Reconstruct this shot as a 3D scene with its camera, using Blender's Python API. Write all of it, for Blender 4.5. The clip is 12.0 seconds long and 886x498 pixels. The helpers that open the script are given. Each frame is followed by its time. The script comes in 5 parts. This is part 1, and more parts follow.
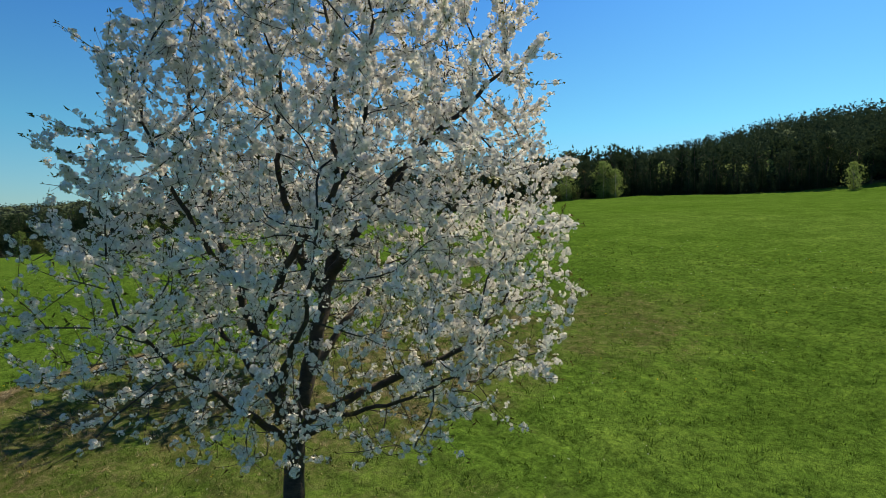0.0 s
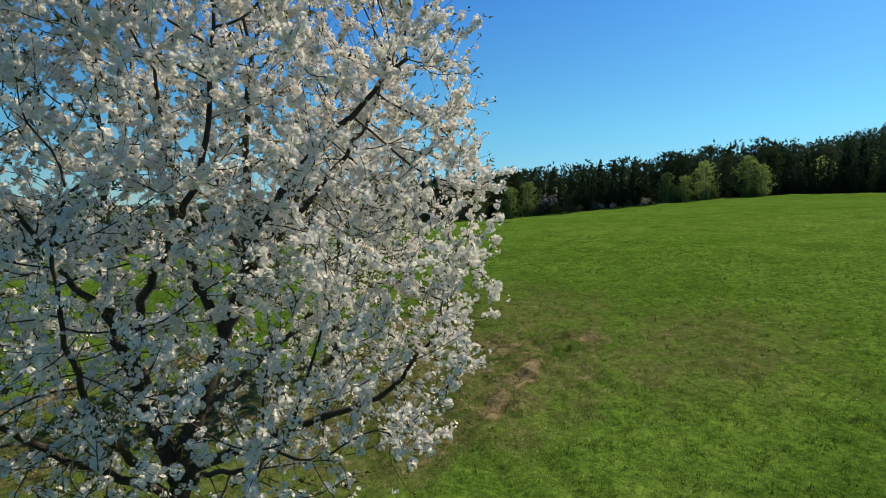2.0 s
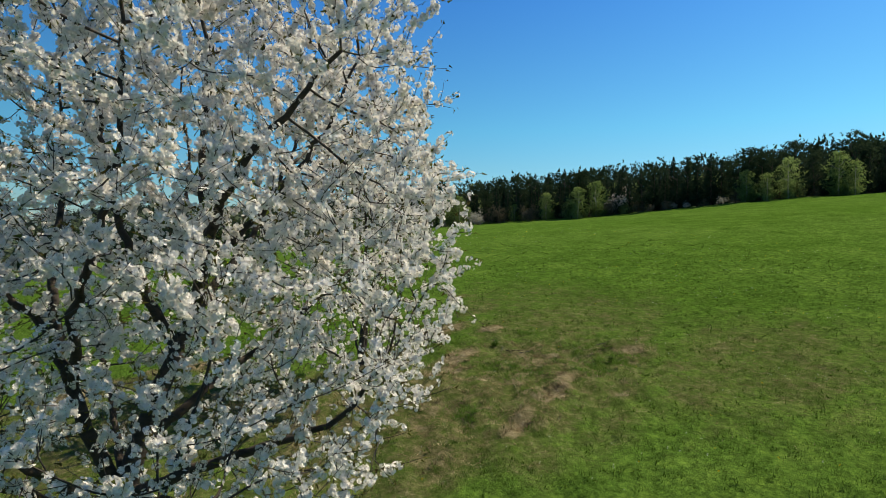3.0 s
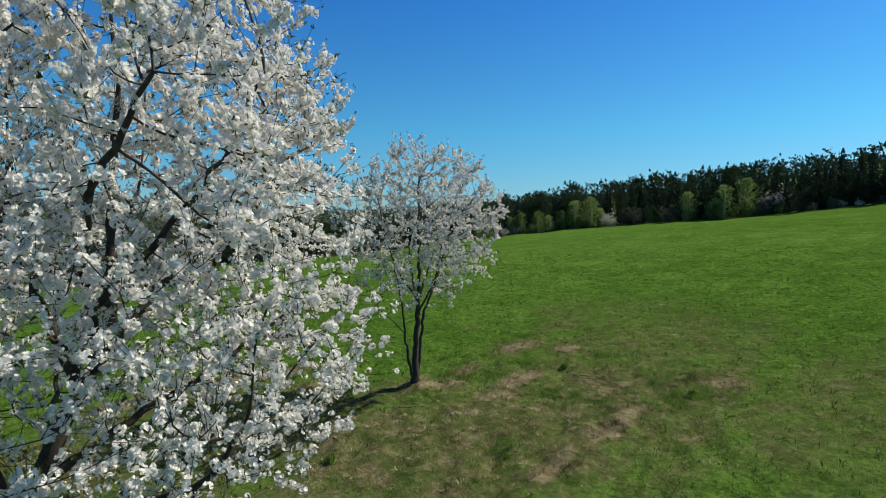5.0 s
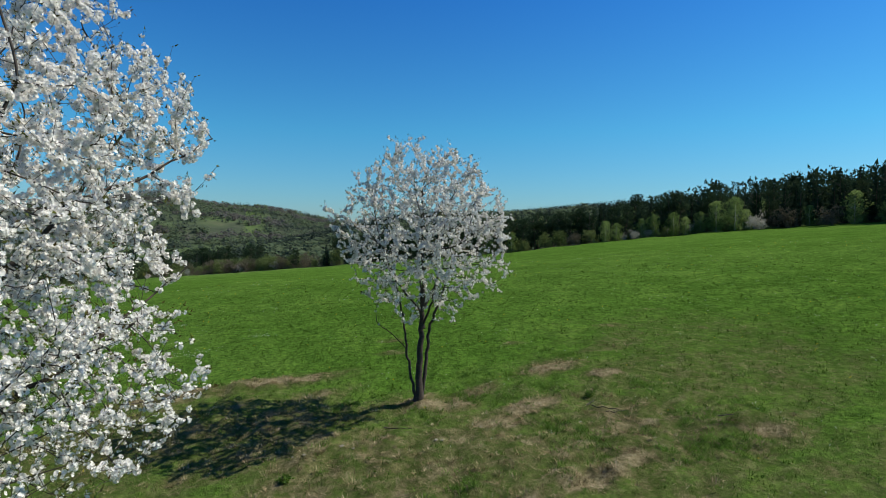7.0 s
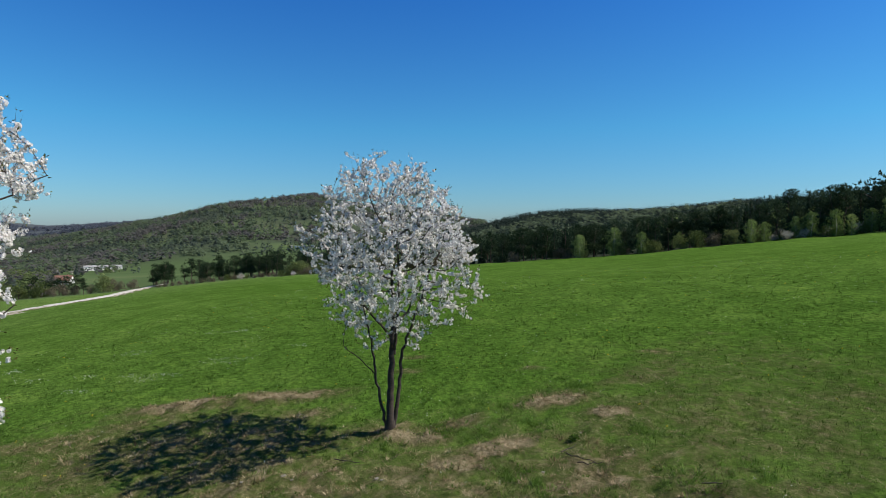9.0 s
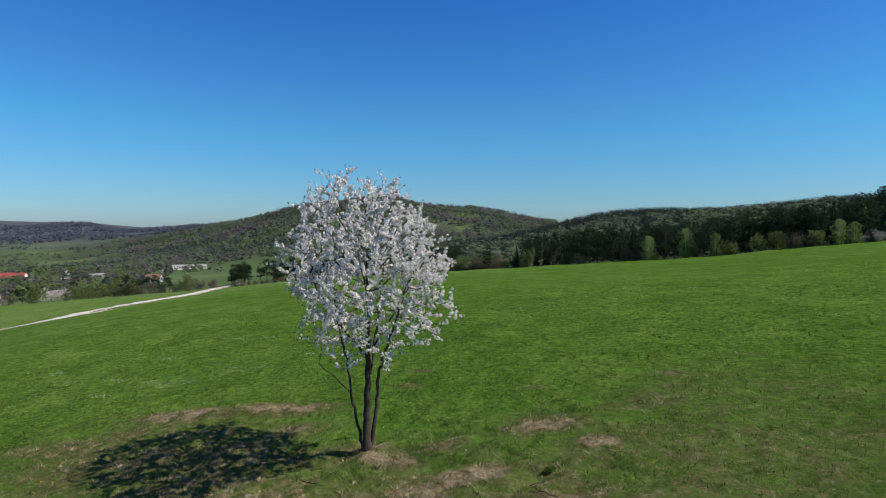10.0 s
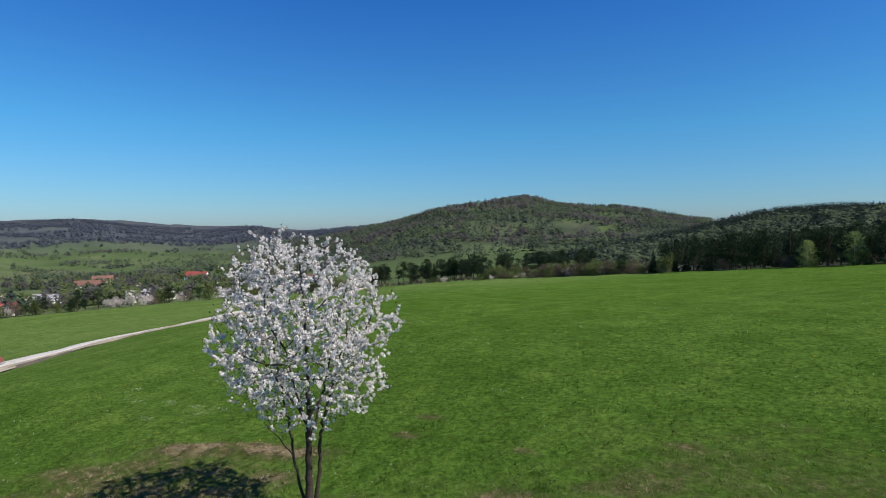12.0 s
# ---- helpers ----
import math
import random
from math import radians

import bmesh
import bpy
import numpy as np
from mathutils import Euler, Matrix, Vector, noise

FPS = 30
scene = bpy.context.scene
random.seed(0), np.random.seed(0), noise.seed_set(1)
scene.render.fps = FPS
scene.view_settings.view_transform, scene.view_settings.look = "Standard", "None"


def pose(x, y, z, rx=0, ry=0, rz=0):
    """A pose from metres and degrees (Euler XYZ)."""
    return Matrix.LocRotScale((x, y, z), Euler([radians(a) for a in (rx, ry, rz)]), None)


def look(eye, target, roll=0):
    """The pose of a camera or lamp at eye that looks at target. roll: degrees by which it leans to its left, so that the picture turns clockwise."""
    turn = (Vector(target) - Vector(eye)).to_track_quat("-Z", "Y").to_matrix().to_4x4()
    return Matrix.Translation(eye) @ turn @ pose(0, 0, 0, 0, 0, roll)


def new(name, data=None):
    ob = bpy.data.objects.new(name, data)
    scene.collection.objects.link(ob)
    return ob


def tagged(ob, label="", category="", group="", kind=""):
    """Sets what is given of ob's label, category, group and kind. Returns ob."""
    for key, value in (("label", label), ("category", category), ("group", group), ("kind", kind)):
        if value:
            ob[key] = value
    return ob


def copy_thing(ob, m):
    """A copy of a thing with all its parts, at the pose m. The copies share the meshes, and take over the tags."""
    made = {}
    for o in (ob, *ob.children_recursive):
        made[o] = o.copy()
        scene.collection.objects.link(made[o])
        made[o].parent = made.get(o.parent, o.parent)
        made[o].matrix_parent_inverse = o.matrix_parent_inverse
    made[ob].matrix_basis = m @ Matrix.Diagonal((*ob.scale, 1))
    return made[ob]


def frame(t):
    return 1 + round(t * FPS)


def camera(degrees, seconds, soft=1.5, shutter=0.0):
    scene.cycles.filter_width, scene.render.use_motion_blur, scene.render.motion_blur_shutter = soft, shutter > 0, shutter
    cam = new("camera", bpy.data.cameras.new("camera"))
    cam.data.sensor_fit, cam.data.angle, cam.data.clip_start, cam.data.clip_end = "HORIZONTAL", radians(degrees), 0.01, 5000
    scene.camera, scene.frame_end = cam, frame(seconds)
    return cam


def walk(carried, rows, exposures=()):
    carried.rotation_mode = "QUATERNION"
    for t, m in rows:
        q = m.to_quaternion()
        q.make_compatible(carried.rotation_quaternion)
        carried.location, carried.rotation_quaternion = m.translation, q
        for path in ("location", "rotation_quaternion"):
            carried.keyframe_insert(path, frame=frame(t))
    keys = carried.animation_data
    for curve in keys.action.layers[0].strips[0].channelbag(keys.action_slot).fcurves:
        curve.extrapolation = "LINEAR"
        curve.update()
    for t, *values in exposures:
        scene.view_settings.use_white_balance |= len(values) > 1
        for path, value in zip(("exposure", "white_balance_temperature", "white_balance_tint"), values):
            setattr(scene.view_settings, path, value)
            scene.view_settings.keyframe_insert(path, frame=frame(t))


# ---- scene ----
from mathutils import kdtree

cam = camera(75.2, 12.0, soft=0.8)
PATH = [
    (0, (-6.546, -11.833, 2.661), (-5.167, -10.386, 2.604), -0.6),
    (0.5, (-6.017, -11.974, 2.718), (-4.72, -10.452, 2.658), -0.1),
    (1, (-5.51, -12.079, 2.774), (-4.299, -10.488, 2.713), 0.1),
    (1.5, (-4.993, -12.131, 2.826), (-3.874, -10.475, 2.766), -0.1),
    (2, (-4.481, -12.149, 2.876), (-3.459, -10.431, 2.815), 0.1),
    (2.5, (-3.999, -12.128, 2.912), (-3.08, -10.353, 2.852), 0.1),
    (3, (-3.516, -12.087, 2.962), (-2.703, -10.261, 2.901), 0.2),
    (5, (-1.673, -11.899, 3.209), (-1.307, -9.933, 3.152), 0.0),
    (5.5, (-1.064, -11.725, 3.231), (-0.816, -9.741, 3.179), -0.3),
    (6, (-0.426, -11.544, 3.278), (-0.295, -9.549, 3.223), -0.2),
    (6.5, (0.272, -11.388, 3.291), (0.287, -9.389, 3.238), 0.3),
    (7, (0.955, -11.247, 3.378), (0.857, -9.251, 3.322), 0.5),
    (9, (3.873, -9.932, 3.788), (3.31, -8.014, 3.724), 0.3),
    (9.5, (4.626, -9.47, 3.936), (3.947, -7.589, 3.872), 0.1),
    (10, (5.329, -8.995, 4.088), (4.538, -7.159, 4.024), 0.1),
    (10.5, (5.964, -8.457, 4.271), (5.064, -6.672, 4.208), -0.0),
    (11, (6.592, -7.807, 4.483), (5.584, -6.08, 4.42), -0.1),
    (11.5, (7.26, -7.18, 4.746), (6.148, -5.519, 4.685), -0.3),
    (12, (7.955, -6.561, 5.092), (6.744, -4.97, 5.031), -0.4),
]
walk(cam, [(t, look(eye, target, roll)) for t, eye, target, roll in PATH],
     ((0, 0.34, 8250, 3), (3, 0.31, 7850, 2), (5, 0.25, 6950, 0), (7, 0.22, 6650, 0), (9, 0.22, 6600, 7), (12, 0.18, 6550, 12)))

# ---- world, sun ----
SUN_AZ, SUN_EL = radians(80), radians(47)
to_sun = Vector((math.cos(SUN_EL) * math.sin(SUN_AZ), math.cos(SUN_EL) * math.cos(SUN_AZ), math.sin(SUN_EL)))
world = bpy.data.worlds.new("sky")
scene.world = world
world.use_nodes = True
wn = world.node_tree.nodes
sky = wn.new("ShaderNodeTexSky")
sky.sky_type = "NISHITA"
sky.sun_disc = False
sky.sun_elevation = SUN_EL
sky.sun_rotation = SUN_AZ
sky.altitude = 600
sky.air_density = 1.0
sky.dust_density = 1.0
sky.ozone_density = 10.0
wn["Background"].inputs["Strength"].default_value = 0.1
deep = wn.new("ShaderNodeMix")
deep.data_type, deep.blend_type = "RGBA", "MULTIPLY"
deep.inputs[0].default_value = 1.0
up = wn.new("ShaderNodeSeparateXYZ")
world.node_tree.links.new(wn.new("ShaderNodeTexCoord").outputs["Generated"], up.inputs[0])
clear = wn.new("ShaderNodeValToRGB")
clear.color_ramp.elements[0].position, clear.color_ramp.elements[0].color = 0.0, (0.9, 0.97, 1.0, 1)
clear.color_ramp.elements[1].position, clear.color_ramp.elements[1].color = 0.4, (0.26, 0.81, 1.3, 1)
clear.color_ramp.elements.new(0.06).color = (0.74, 1.0, 1.02, 1)
clear.color_ramp.elements.new(0.17).color = (0.5, 1.08, 1.14, 1)
clear.color_ramp.elements.new(1.0).color = (0.22, 0.5, 0.62, 1)
world.node_tree.links.new(up.outputs[2], clear.inputs[0])
world.node_tree.links.new(clear.outputs[0], deep.inputs[7])
world.node_tree.links.new(sky.outputs[0], deep.inputs[6])
world.node_tree.links.new(deep.outputs[2], wn["Background"].inputs["Color"])
sun_data = bpy.data.lights.new("sun", "SUN")
sun_data.energy = 5.4
sun_data.angle = radians(0.53)
sun_data.color = (1.0, 0.925, 0.82)
sun = new("sun", sun_data)
sun.matrix_basis = look(to_sun * 60, (0, 0, 0))


# ---- materials ----
def node_mat(name):
    m = bpy.data.materials.new(name)
    m.use_nodes = True
    return m, m.node_tree.nodes, m.node_tree.links, m.node_tree.nodes["Principled BSDF"]


def noise_node(n, l, coord, scale, detail=4.0, rough=0.6):
    t = n.new("ShaderNodeTexNoise")
    t.inputs["Scale"].default_value = scale
    t.inputs["Detail"].default_value = detail
    t.inputs["Roughness"].default_value = rough
    l.new(coord, t.inputs["Vector"])
    return t.outputs["Fac"]


def ramp_node(n, l, fac, stops):
    r = n.new("ShaderNodeValToRGB")
    while len(r.color_ramp.elements) < len(stops):
        r.color_ramp.elements.new(0.5)
    for e, (p, c) in zip(r.color_ramp.elements, stops):
        e.position, e.color = p, (*c, 1)
    l.new(fac, r.inputs["Fac"])
    return r.outputs["Color"]


def mix_node(n, l, fac, a, b, blend="MIX"):
    x = n.new("ShaderNodeMix")
    x.data_type, x.blend_type = "RGBA", blend
    for key, v in (("Factor", fac), ("A", a), ("B", b)):
        sock = [s for s in x.inputs if s.name == key and s.type == ("VALUE" if key == "Factor" else "RGBA")][0]
        if isinstance(v, (int, float)):
            sock.default_value = v
        elif isinstance(v, tuple):
            sock.default_value = (*v, 1)
        else:
            l.new(v, sock)
    return [s for s in x.outputs if s.type == "RGBA"][0]


def simple_mat(name, dark, light, scale=8.0, rough=0.8, bump=0.0, bump_scale=40.0, island=False, stretch=None):
    """Two-tone surface with noise at two scales and optional relief."""
    m, n, l, b = node_mat(name)
    geo = n.new("ShaderNodeTexCoord").outputs["Object"]
    if stretch:
        mp = n.new("ShaderNodeMapping")
        mp.inputs["Scale"].default_value = stretch
        l.new(geo, mp.inputs["Vector"])
        geo = mp.outputs["Vector"]
    fac = noise_node(n, l, geo, scale, 6)
    col = ramp_node(n, l, fac, [(0.3, dark), (0.7, light)])
    if island:
        g = n.new("ShaderNodeNewGeometry")
        v = ramp_node(n, l, g.outputs["Random Per Island"], [(0.0, (0.62, 0.62, 0.62)), (1.0, (1.25, 1.2, 1.1))])
        col = mix_node(n, l, 1.0, col, v, "MULTIPLY")
    l.new(col, b.inputs["Base Color"])
    b.inputs["Roughness"].default_value = rough
    if bump:
        bn = n.new("ShaderNodeBump")
        bn.inputs["Strength"].default_value = bump
        bn.inputs["Distance"].default_value = 0.02
        l.new(noise_node(n, l, geo, bump_scale, 6), bn.inputs["Height"])
        l.new(bn.outputs["Normal"], b.inputs["Normal"])
    return m


def leaf_mat(name, dark, light, trans=0.3, obj_random=False):
    """Thin leaves or petals: diffuse with light passing through, each piece a little different."""
    m, n, l, b = node_mat(name)
    n.remove(b)
    g = n.new("ShaderNodeNewGeometry")
    col = ramp_node(n, l, g.outputs["Random Per Island"], [(0.0, dark), (1.0, light)])
    if obj_random:
        o = n.new("ShaderNodeObjectInfo")
        v = ramp_node(n, l, o.outputs["Random"], [(0.0, (0.65, 0.7, 0.6)), (1.0, (1.25, 1.2, 1.15))])
        col = mix_node(n, l, 1.0, col, v, "MULTIPLY")
    d, t, mx = n.new("ShaderNodeBsdfDiffuse"), n.new("ShaderNodeBsdfTranslucent"), n.new("ShaderNodeMixShader")
    l.new(col, d.inputs["Color"])
    l.new(col, t.inputs["Color"])
    mx.inputs[0].default_value = trans
    l.new(d.outputs[0], mx.inputs[1])
    l.new(t.outputs[0], mx.inputs[2])
    l.new(mx.outputs[0], n["Material Output"].inputs["Surface"])
    return m


M_BARK = simple_mat("cherry_bark", (0.014, 0.01, 0.008), (0.06, 0.042, 0.032), 9, 0.85, 0.6, 30, stretch=(1, 1, 2.5))
M_TWIG = simple_mat("cherry_twig", (0.012, 0.008, 0.007), (0.04, 0.026, 0.02), 14, 0.7)
M_PETAL = leaf_mat("cherry_petal", (0.77, 0.735, 0.715), (0.88, 0.85, 0.835), 0.38)
M_BUD = leaf_mat("young_cherry_leaf", (0.07, 0.045, 0.02), (0.12, 0.14, 0.035), 0.35)
M_PINE = leaf_mat("pine_needles", (0.02, 0.036, 0.022), (0.05, 0.074, 0.04), 0.28, True)
M_SPRUCE = leaf_mat("spruce_needles", (0.019, 0.036, 0.025), (0.045, 0.07, 0.042), 0.28, True)
# paler and bluer than the near needles: distance haze is in the base colour
M_FARCON = leaf_mat("hazed_far_conifers", (0.05, 0.068, 0.058), (0.062, 0.08, 0.066), 0.4)
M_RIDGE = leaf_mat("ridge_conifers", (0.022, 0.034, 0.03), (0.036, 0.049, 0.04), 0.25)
M_LEAF = leaf_mat("spring_leaves", (0.15, 0.215, 0.075), (0.28, 0.37, 0.14), 0.5, True)
# far leaves and bare woods, greyed and cooled by haze put into their colour
M_FARLEAF = leaf_mat("hazed_fresh_far_leaves", (0.094, 0.128, 0.08), (0.116, 0.148, 0.09), 0.5)
M_FARBARE = leaf_mat("hazed_far_bare_woods", (0.104, 0.102, 0.1), (0.124, 0.121, 0.116), 0.5)
M_VALLEYLEAF = leaf_mat("valley_leaves", (0.085, 0.115, 0.046), (0.13, 0.165, 0.068), 0.4)
M_BARE = leaf_mat("bare_twigs", (0.09, 0.078, 0.06), (0.17, 0.15, 0.115), 0.25, True)
M_BLOOM = leaf_mat("pale_bloom", (0.42, 0.38, 0.37), (0.66, 0.61, 0.6), 0.35, True)
M_TRUNK = simple_mat("forest_bark", (0.03, 0.02, 0.014), (0.1, 0.07, 0.05), 5, 0.9)
M_BIRCH = simple_mat("pale_bark", (0.16, 0.15, 0.13), (0.5, 0.48, 0.44), 6, 0.8)


def blade_mat(name, tones, scale, trans):
    """Grass whose tone changes from tuft to tuft and a little from blade to blade."""
    m, n, l, b = node_mat(name)
    n.remove(b)
    g = n.new("ShaderNodeNewGeometry")
    col = ramp_node(n, l, noise_node(n, l, g.outputs["Position"], scale, 3, 0.7), list(zip((0.36, 0.5, 0.64), tones)))
    each = ramp_node(n, l, g.outputs["Random Per Island"], [(0.0, (0.7, 0.72, 0.6)), (1.0, (1.3, 1.2, 1.3))])
    col = mix_node(n, l, 1.0, col, each, "MULTIPLY")
    d, t, mx = n.new("ShaderNodeBsdfDiffuse"), n.new("ShaderNodeBsdfTranslucent"), n.new("ShaderNodeMixShader")
    l.new(col, d.inputs["Color"])
    l.new(col, t.inputs["Color"])
    mx.inputs[0].default_value = trans
    l.new(d.outputs[0], mx.inputs[1])
    l.new(t.outputs[0], mx.inputs[2])
    l.new(mx.outputs[0], n["Material Output"].inputs["Surface"])
    return m


M_GRASS = blade_mat("grass_blade", ((0.036, 0.076, 0.014), (0.072, 0.138, 0.025), (0.155, 0.245, 0.052)), 8.0, 0.4)
M_LUSH = blade_mat("lush_grass_blade", ((0.085, 0.16, 0.03), (0.12, 0.215, 0.04), (0.16, 0.27, 0.06)), 5.0, 0.45)
M_STRAW = blade_mat("dry_grass_blade", ((0.09, 0.07, 0.04), (0.27, 0.22, 0.13), (0.55, 0.47, 0.32)), 4.0, 0.3)
M_GRAVEL = simple_mat("pale_gravel", (0.42, 0.39, 0.34), (0.62, 0.59, 0.53), 1.5, 0.95, 0.4, 12)
M_DIRT = simple_mat("bare_earth", (0.05, 0.04, 0.024), (0.15, 0.115, 0.072), 0.5, 0.95, 0.3, 6)
M_PALEDIRT = simple_mat("pale_scraped_earth", (0.2, 0.17, 0.12), (0.42, 0.37, 0.28), 0.5, 0.95, 0.3, 6)
M_PLASTER = simple_mat("white_plaster", (0.66, 0.65, 0.61), (0.8, 0.79, 0.76), 0.8, 0.9)
M_REDROOF = simple_mat("red_roof_sheet", (0.22, 0.045, 0.035), (0.32, 0.075, 0.06), 0.5, 0.6)
M_GREYROOF = simple_mat("grey_roof_sheet", (0.26, 0.25, 0.26), (0.4, 0.39, 0.4), 0.5, 0.6)
M_BROWNROOF = simple_mat("brown_roof_tiles", (0.12, 0.06, 0.045), (0.22, 0.11, 0.08), 0.5, 0.8)
M_GLASS = simple_mat("dark_window_glass", (0.02, 0.025, 0.03), (0.04, 0.045, 0.05), 1, 0.1)
M_RUST = simple_mat("rust_red_paint", (0.2, 0.05, 0.025), (0.26, 0.07, 0.035), 2, 0.4)
M_RUBBER = simple_mat("black_rubber", (0.02, 0.02, 0.02), (0.04, 0.04, 0.04), 8, 0.8)
M_METAL = simple_mat("grey_bumper", (0.2, 0.2, 0.2), (0.32, 0.32, 0.32), 6, 0.5)
M_YELLOW = leaf_mat("dandelion_yellow", (0.6, 0.42, 0.02), (0.75, 0.55, 0.04), 0.2)
M_WHITEFL = leaf_mat("small_white_flower", (0.5, 0.52, 0.46), (0.75, 0.75, 0.7), 0.2)
M_STONE = simple_mat("field_stone", (0.1, 0.09, 0.07), (0.24, 0.22, 0.18), 30, 0.9, 0.5, 20)


def ground_material():
    m, n, l, b = node_mat("meadow_and_land")
    pos = n.new("ShaderNodeNewGeometry").outputs["Position"]
    big = noise_node(n, l, pos, 0.05, 3)
    mid = noise_node(n, l, pos, 0.55, 5)
    fine = noise_node(n, l, pos, 7.0, 8, 0.85)
    green = ramp_node(n, l, mid, [(0.28, (0.046, 0.095, 0.015)), (0.5, (0.062, 0.124, 0.02)), (0.74, (0.086, 0.153, 0.028))])
    tone = ramp_node(n, l, big, [(0.3, (0.86, 0.9, 0.8)), (0.7, (1.15, 1.06, 1.2))])
    green = mix_node(n, l, 1.0, green, tone, "MULTIPLY")
    split = n.new("ShaderNodeSeparateXYZ")
    l.new(pos, split.inputs[0])
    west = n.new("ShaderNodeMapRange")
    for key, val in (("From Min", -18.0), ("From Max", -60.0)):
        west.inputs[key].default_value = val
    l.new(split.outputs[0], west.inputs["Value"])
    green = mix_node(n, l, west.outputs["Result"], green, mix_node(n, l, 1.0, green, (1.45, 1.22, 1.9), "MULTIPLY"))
    clumps = ramp_node(n, l, noise_node(n, l, pos, 2.4, 5, 0.7), [(0.34, (0.78, 0.83, 0.78)), (0.5, (1.0, 1.0, 1.0)), (0.66, (1.2, 1.14, 1.1))])
    green = mix_node(n, l, 1.0, green, clumps, "MULTIPLY")
    grain = ramp_node(n, l, fine, [(0.38, (0.42, 0.46, 0.42)), (0.5, (1.0, 1.0, 1.0)), (0.62, (1.7, 1.6, 1.5))])
    green = mix_node(n, l, 1.0, green, grain, "MULTIPLY")
    dry = ramp_node(n, l, noise_node(n, l, pos, 5.0, 9, 0.82), [(0.34, (0.02, 0.03, 0.008)), (0.44, (0.058, 0.068, 0.022)), (0.53, (0.1, 0.088, 0.044)), (0.61, (0.19, 0.155, 0.09)), (0.72, (0.38, 0.32, 0.22))])
    # forest floor, cooled a little: haze of the far hills is in its colour
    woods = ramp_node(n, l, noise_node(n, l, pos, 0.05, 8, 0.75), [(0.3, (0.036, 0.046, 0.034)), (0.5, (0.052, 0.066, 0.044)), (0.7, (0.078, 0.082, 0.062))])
    # ground of the distant range: aerial haze mixed into its colour as blue-grey
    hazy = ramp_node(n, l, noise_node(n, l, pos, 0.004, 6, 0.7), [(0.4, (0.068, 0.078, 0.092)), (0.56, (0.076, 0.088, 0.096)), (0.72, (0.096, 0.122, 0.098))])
    crop = ramp_node(n, l, noise_node(n, l, pos, 0.006, 2, 0.5), [(0.35, (0.066, 0.1, 0.042)), (0.5, (0.08, 0.118, 0.05)), (0.62, (0.1, 0.13, 0.06)), (0.74, (0.13, 0.13, 0.08))])
    a = n.new("ShaderNodeAttribute")
    a.attribute_name = "cover"
    sep = n.new("ShaderNodeSeparateColor")
    l.new(a.outputs["Color"], sep.inputs[0])
    brk = n.new("ShaderNodeMath")
    brk.operation = "MULTIPLY_ADD"
    l.new(noise_node(n, l, pos, 1.6, 6, 0.65), brk.inputs[0])
    brk.inputs[1].default_value = 1.6
    brk.inputs[2].default_value = -0.8
    add = n.new("ShaderNodeMath")
    add.operation, add.use_clamp = "ADD", True
    l.new(sep.outputs[0], add.inputs[0])
    l.new(brk.outputs[0], add.inputs[1])
    gate = n.new("ShaderNodeMath")
    gate.operation, gate.use_clamp = "MULTIPLY", True
    l.new(add.outputs[0], gate.inputs[0])
    mul = n.new("ShaderNodeMath")
    mul.operation, mul.use_clamp = "MULTIPLY", True
    l.new(sep.outputs[0], mul.inputs[0])
    mul.inputs[1].default_value = 2.2
    l.new(mul.outputs[0], gate.inputs[1])
    pale = ramp_node(n, l, noise_node(n, l, pos, 14.0, 6, 0.75), [(0.32, (0.07, 0.06, 0.03)), (0.5, (0.25, 0.2, 0.125)), (0.68, (0.46, 0.39, 0.27))])
    mat_fac = n.new("ShaderNodeMapRange")
    mat_fac.inputs["From Min"].default_value = 0.82
    mat_fac.inputs["From Max"].default_value = 1.3
    both = n.new("ShaderNodeMath")
    both.operation = "ADD"
    l.new(sep.outputs[0], both.inputs[0])
    l.new(brk.outputs[0], both.inputs[1])
    l.new(both.outputs[0], mat_fac.inputs["Value"])
    dry = mix_node(n, l, mat_fac.outputs["Result"], dry, pale)
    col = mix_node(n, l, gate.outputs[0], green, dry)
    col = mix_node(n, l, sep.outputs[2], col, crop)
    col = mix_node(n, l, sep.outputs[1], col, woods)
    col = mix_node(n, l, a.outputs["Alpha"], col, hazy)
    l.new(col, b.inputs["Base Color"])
    b.inputs["Roughness"].default_value = 0.95
    b.inputs["Specular IOR Level"].default_value = 0.0
    bn = n.new("ShaderNodeBump")
    bn.inputs["Strength"].default_value = 0.9
    bn.inputs["Distance"].default_value = 0.06
    l.new(noise_node(n, l, pos, 9.0, 8, 0.8), bn.inputs["Height"])
    l.new(bn.outputs["Normal"], b.inputs["Normal"])
    return m


# ---- mesh helpers ----
def mesh_from(name, verts, faces, smooth=False):
    """A mesh from vertex rows and a list of face arrays (triangles or quads)."""
    me = bpy.data.meshes.new(name)
    verts = np.asarray(verts, np.float32)
    faces = [np.asarray(f, np.int32) for f in faces if len(f)]
    me.vertices.add(len(verts))
    me.vertices.foreach_set("co", verts.ravel())
    loops = np.concatenate([f.ravel() for f in faces])
    totals = np.concatenate([np.full(len(f), f.shape[1], np.int32) for f in faces])
    me.loops.add(len(loops))
    me.loops.foreach_set("vertex_index", loops)
    me.polygons.add(len(totals))
    me.polygons.foreach_set("loop_start", np.r_[0, np.cumsum(totals)[:-1]].astype(np.int32))
    if smooth:
        me.polygons.foreach_set("use_smooth", np.ones(len(totals), bool))
    me.update(calc_edges=True)
    return me


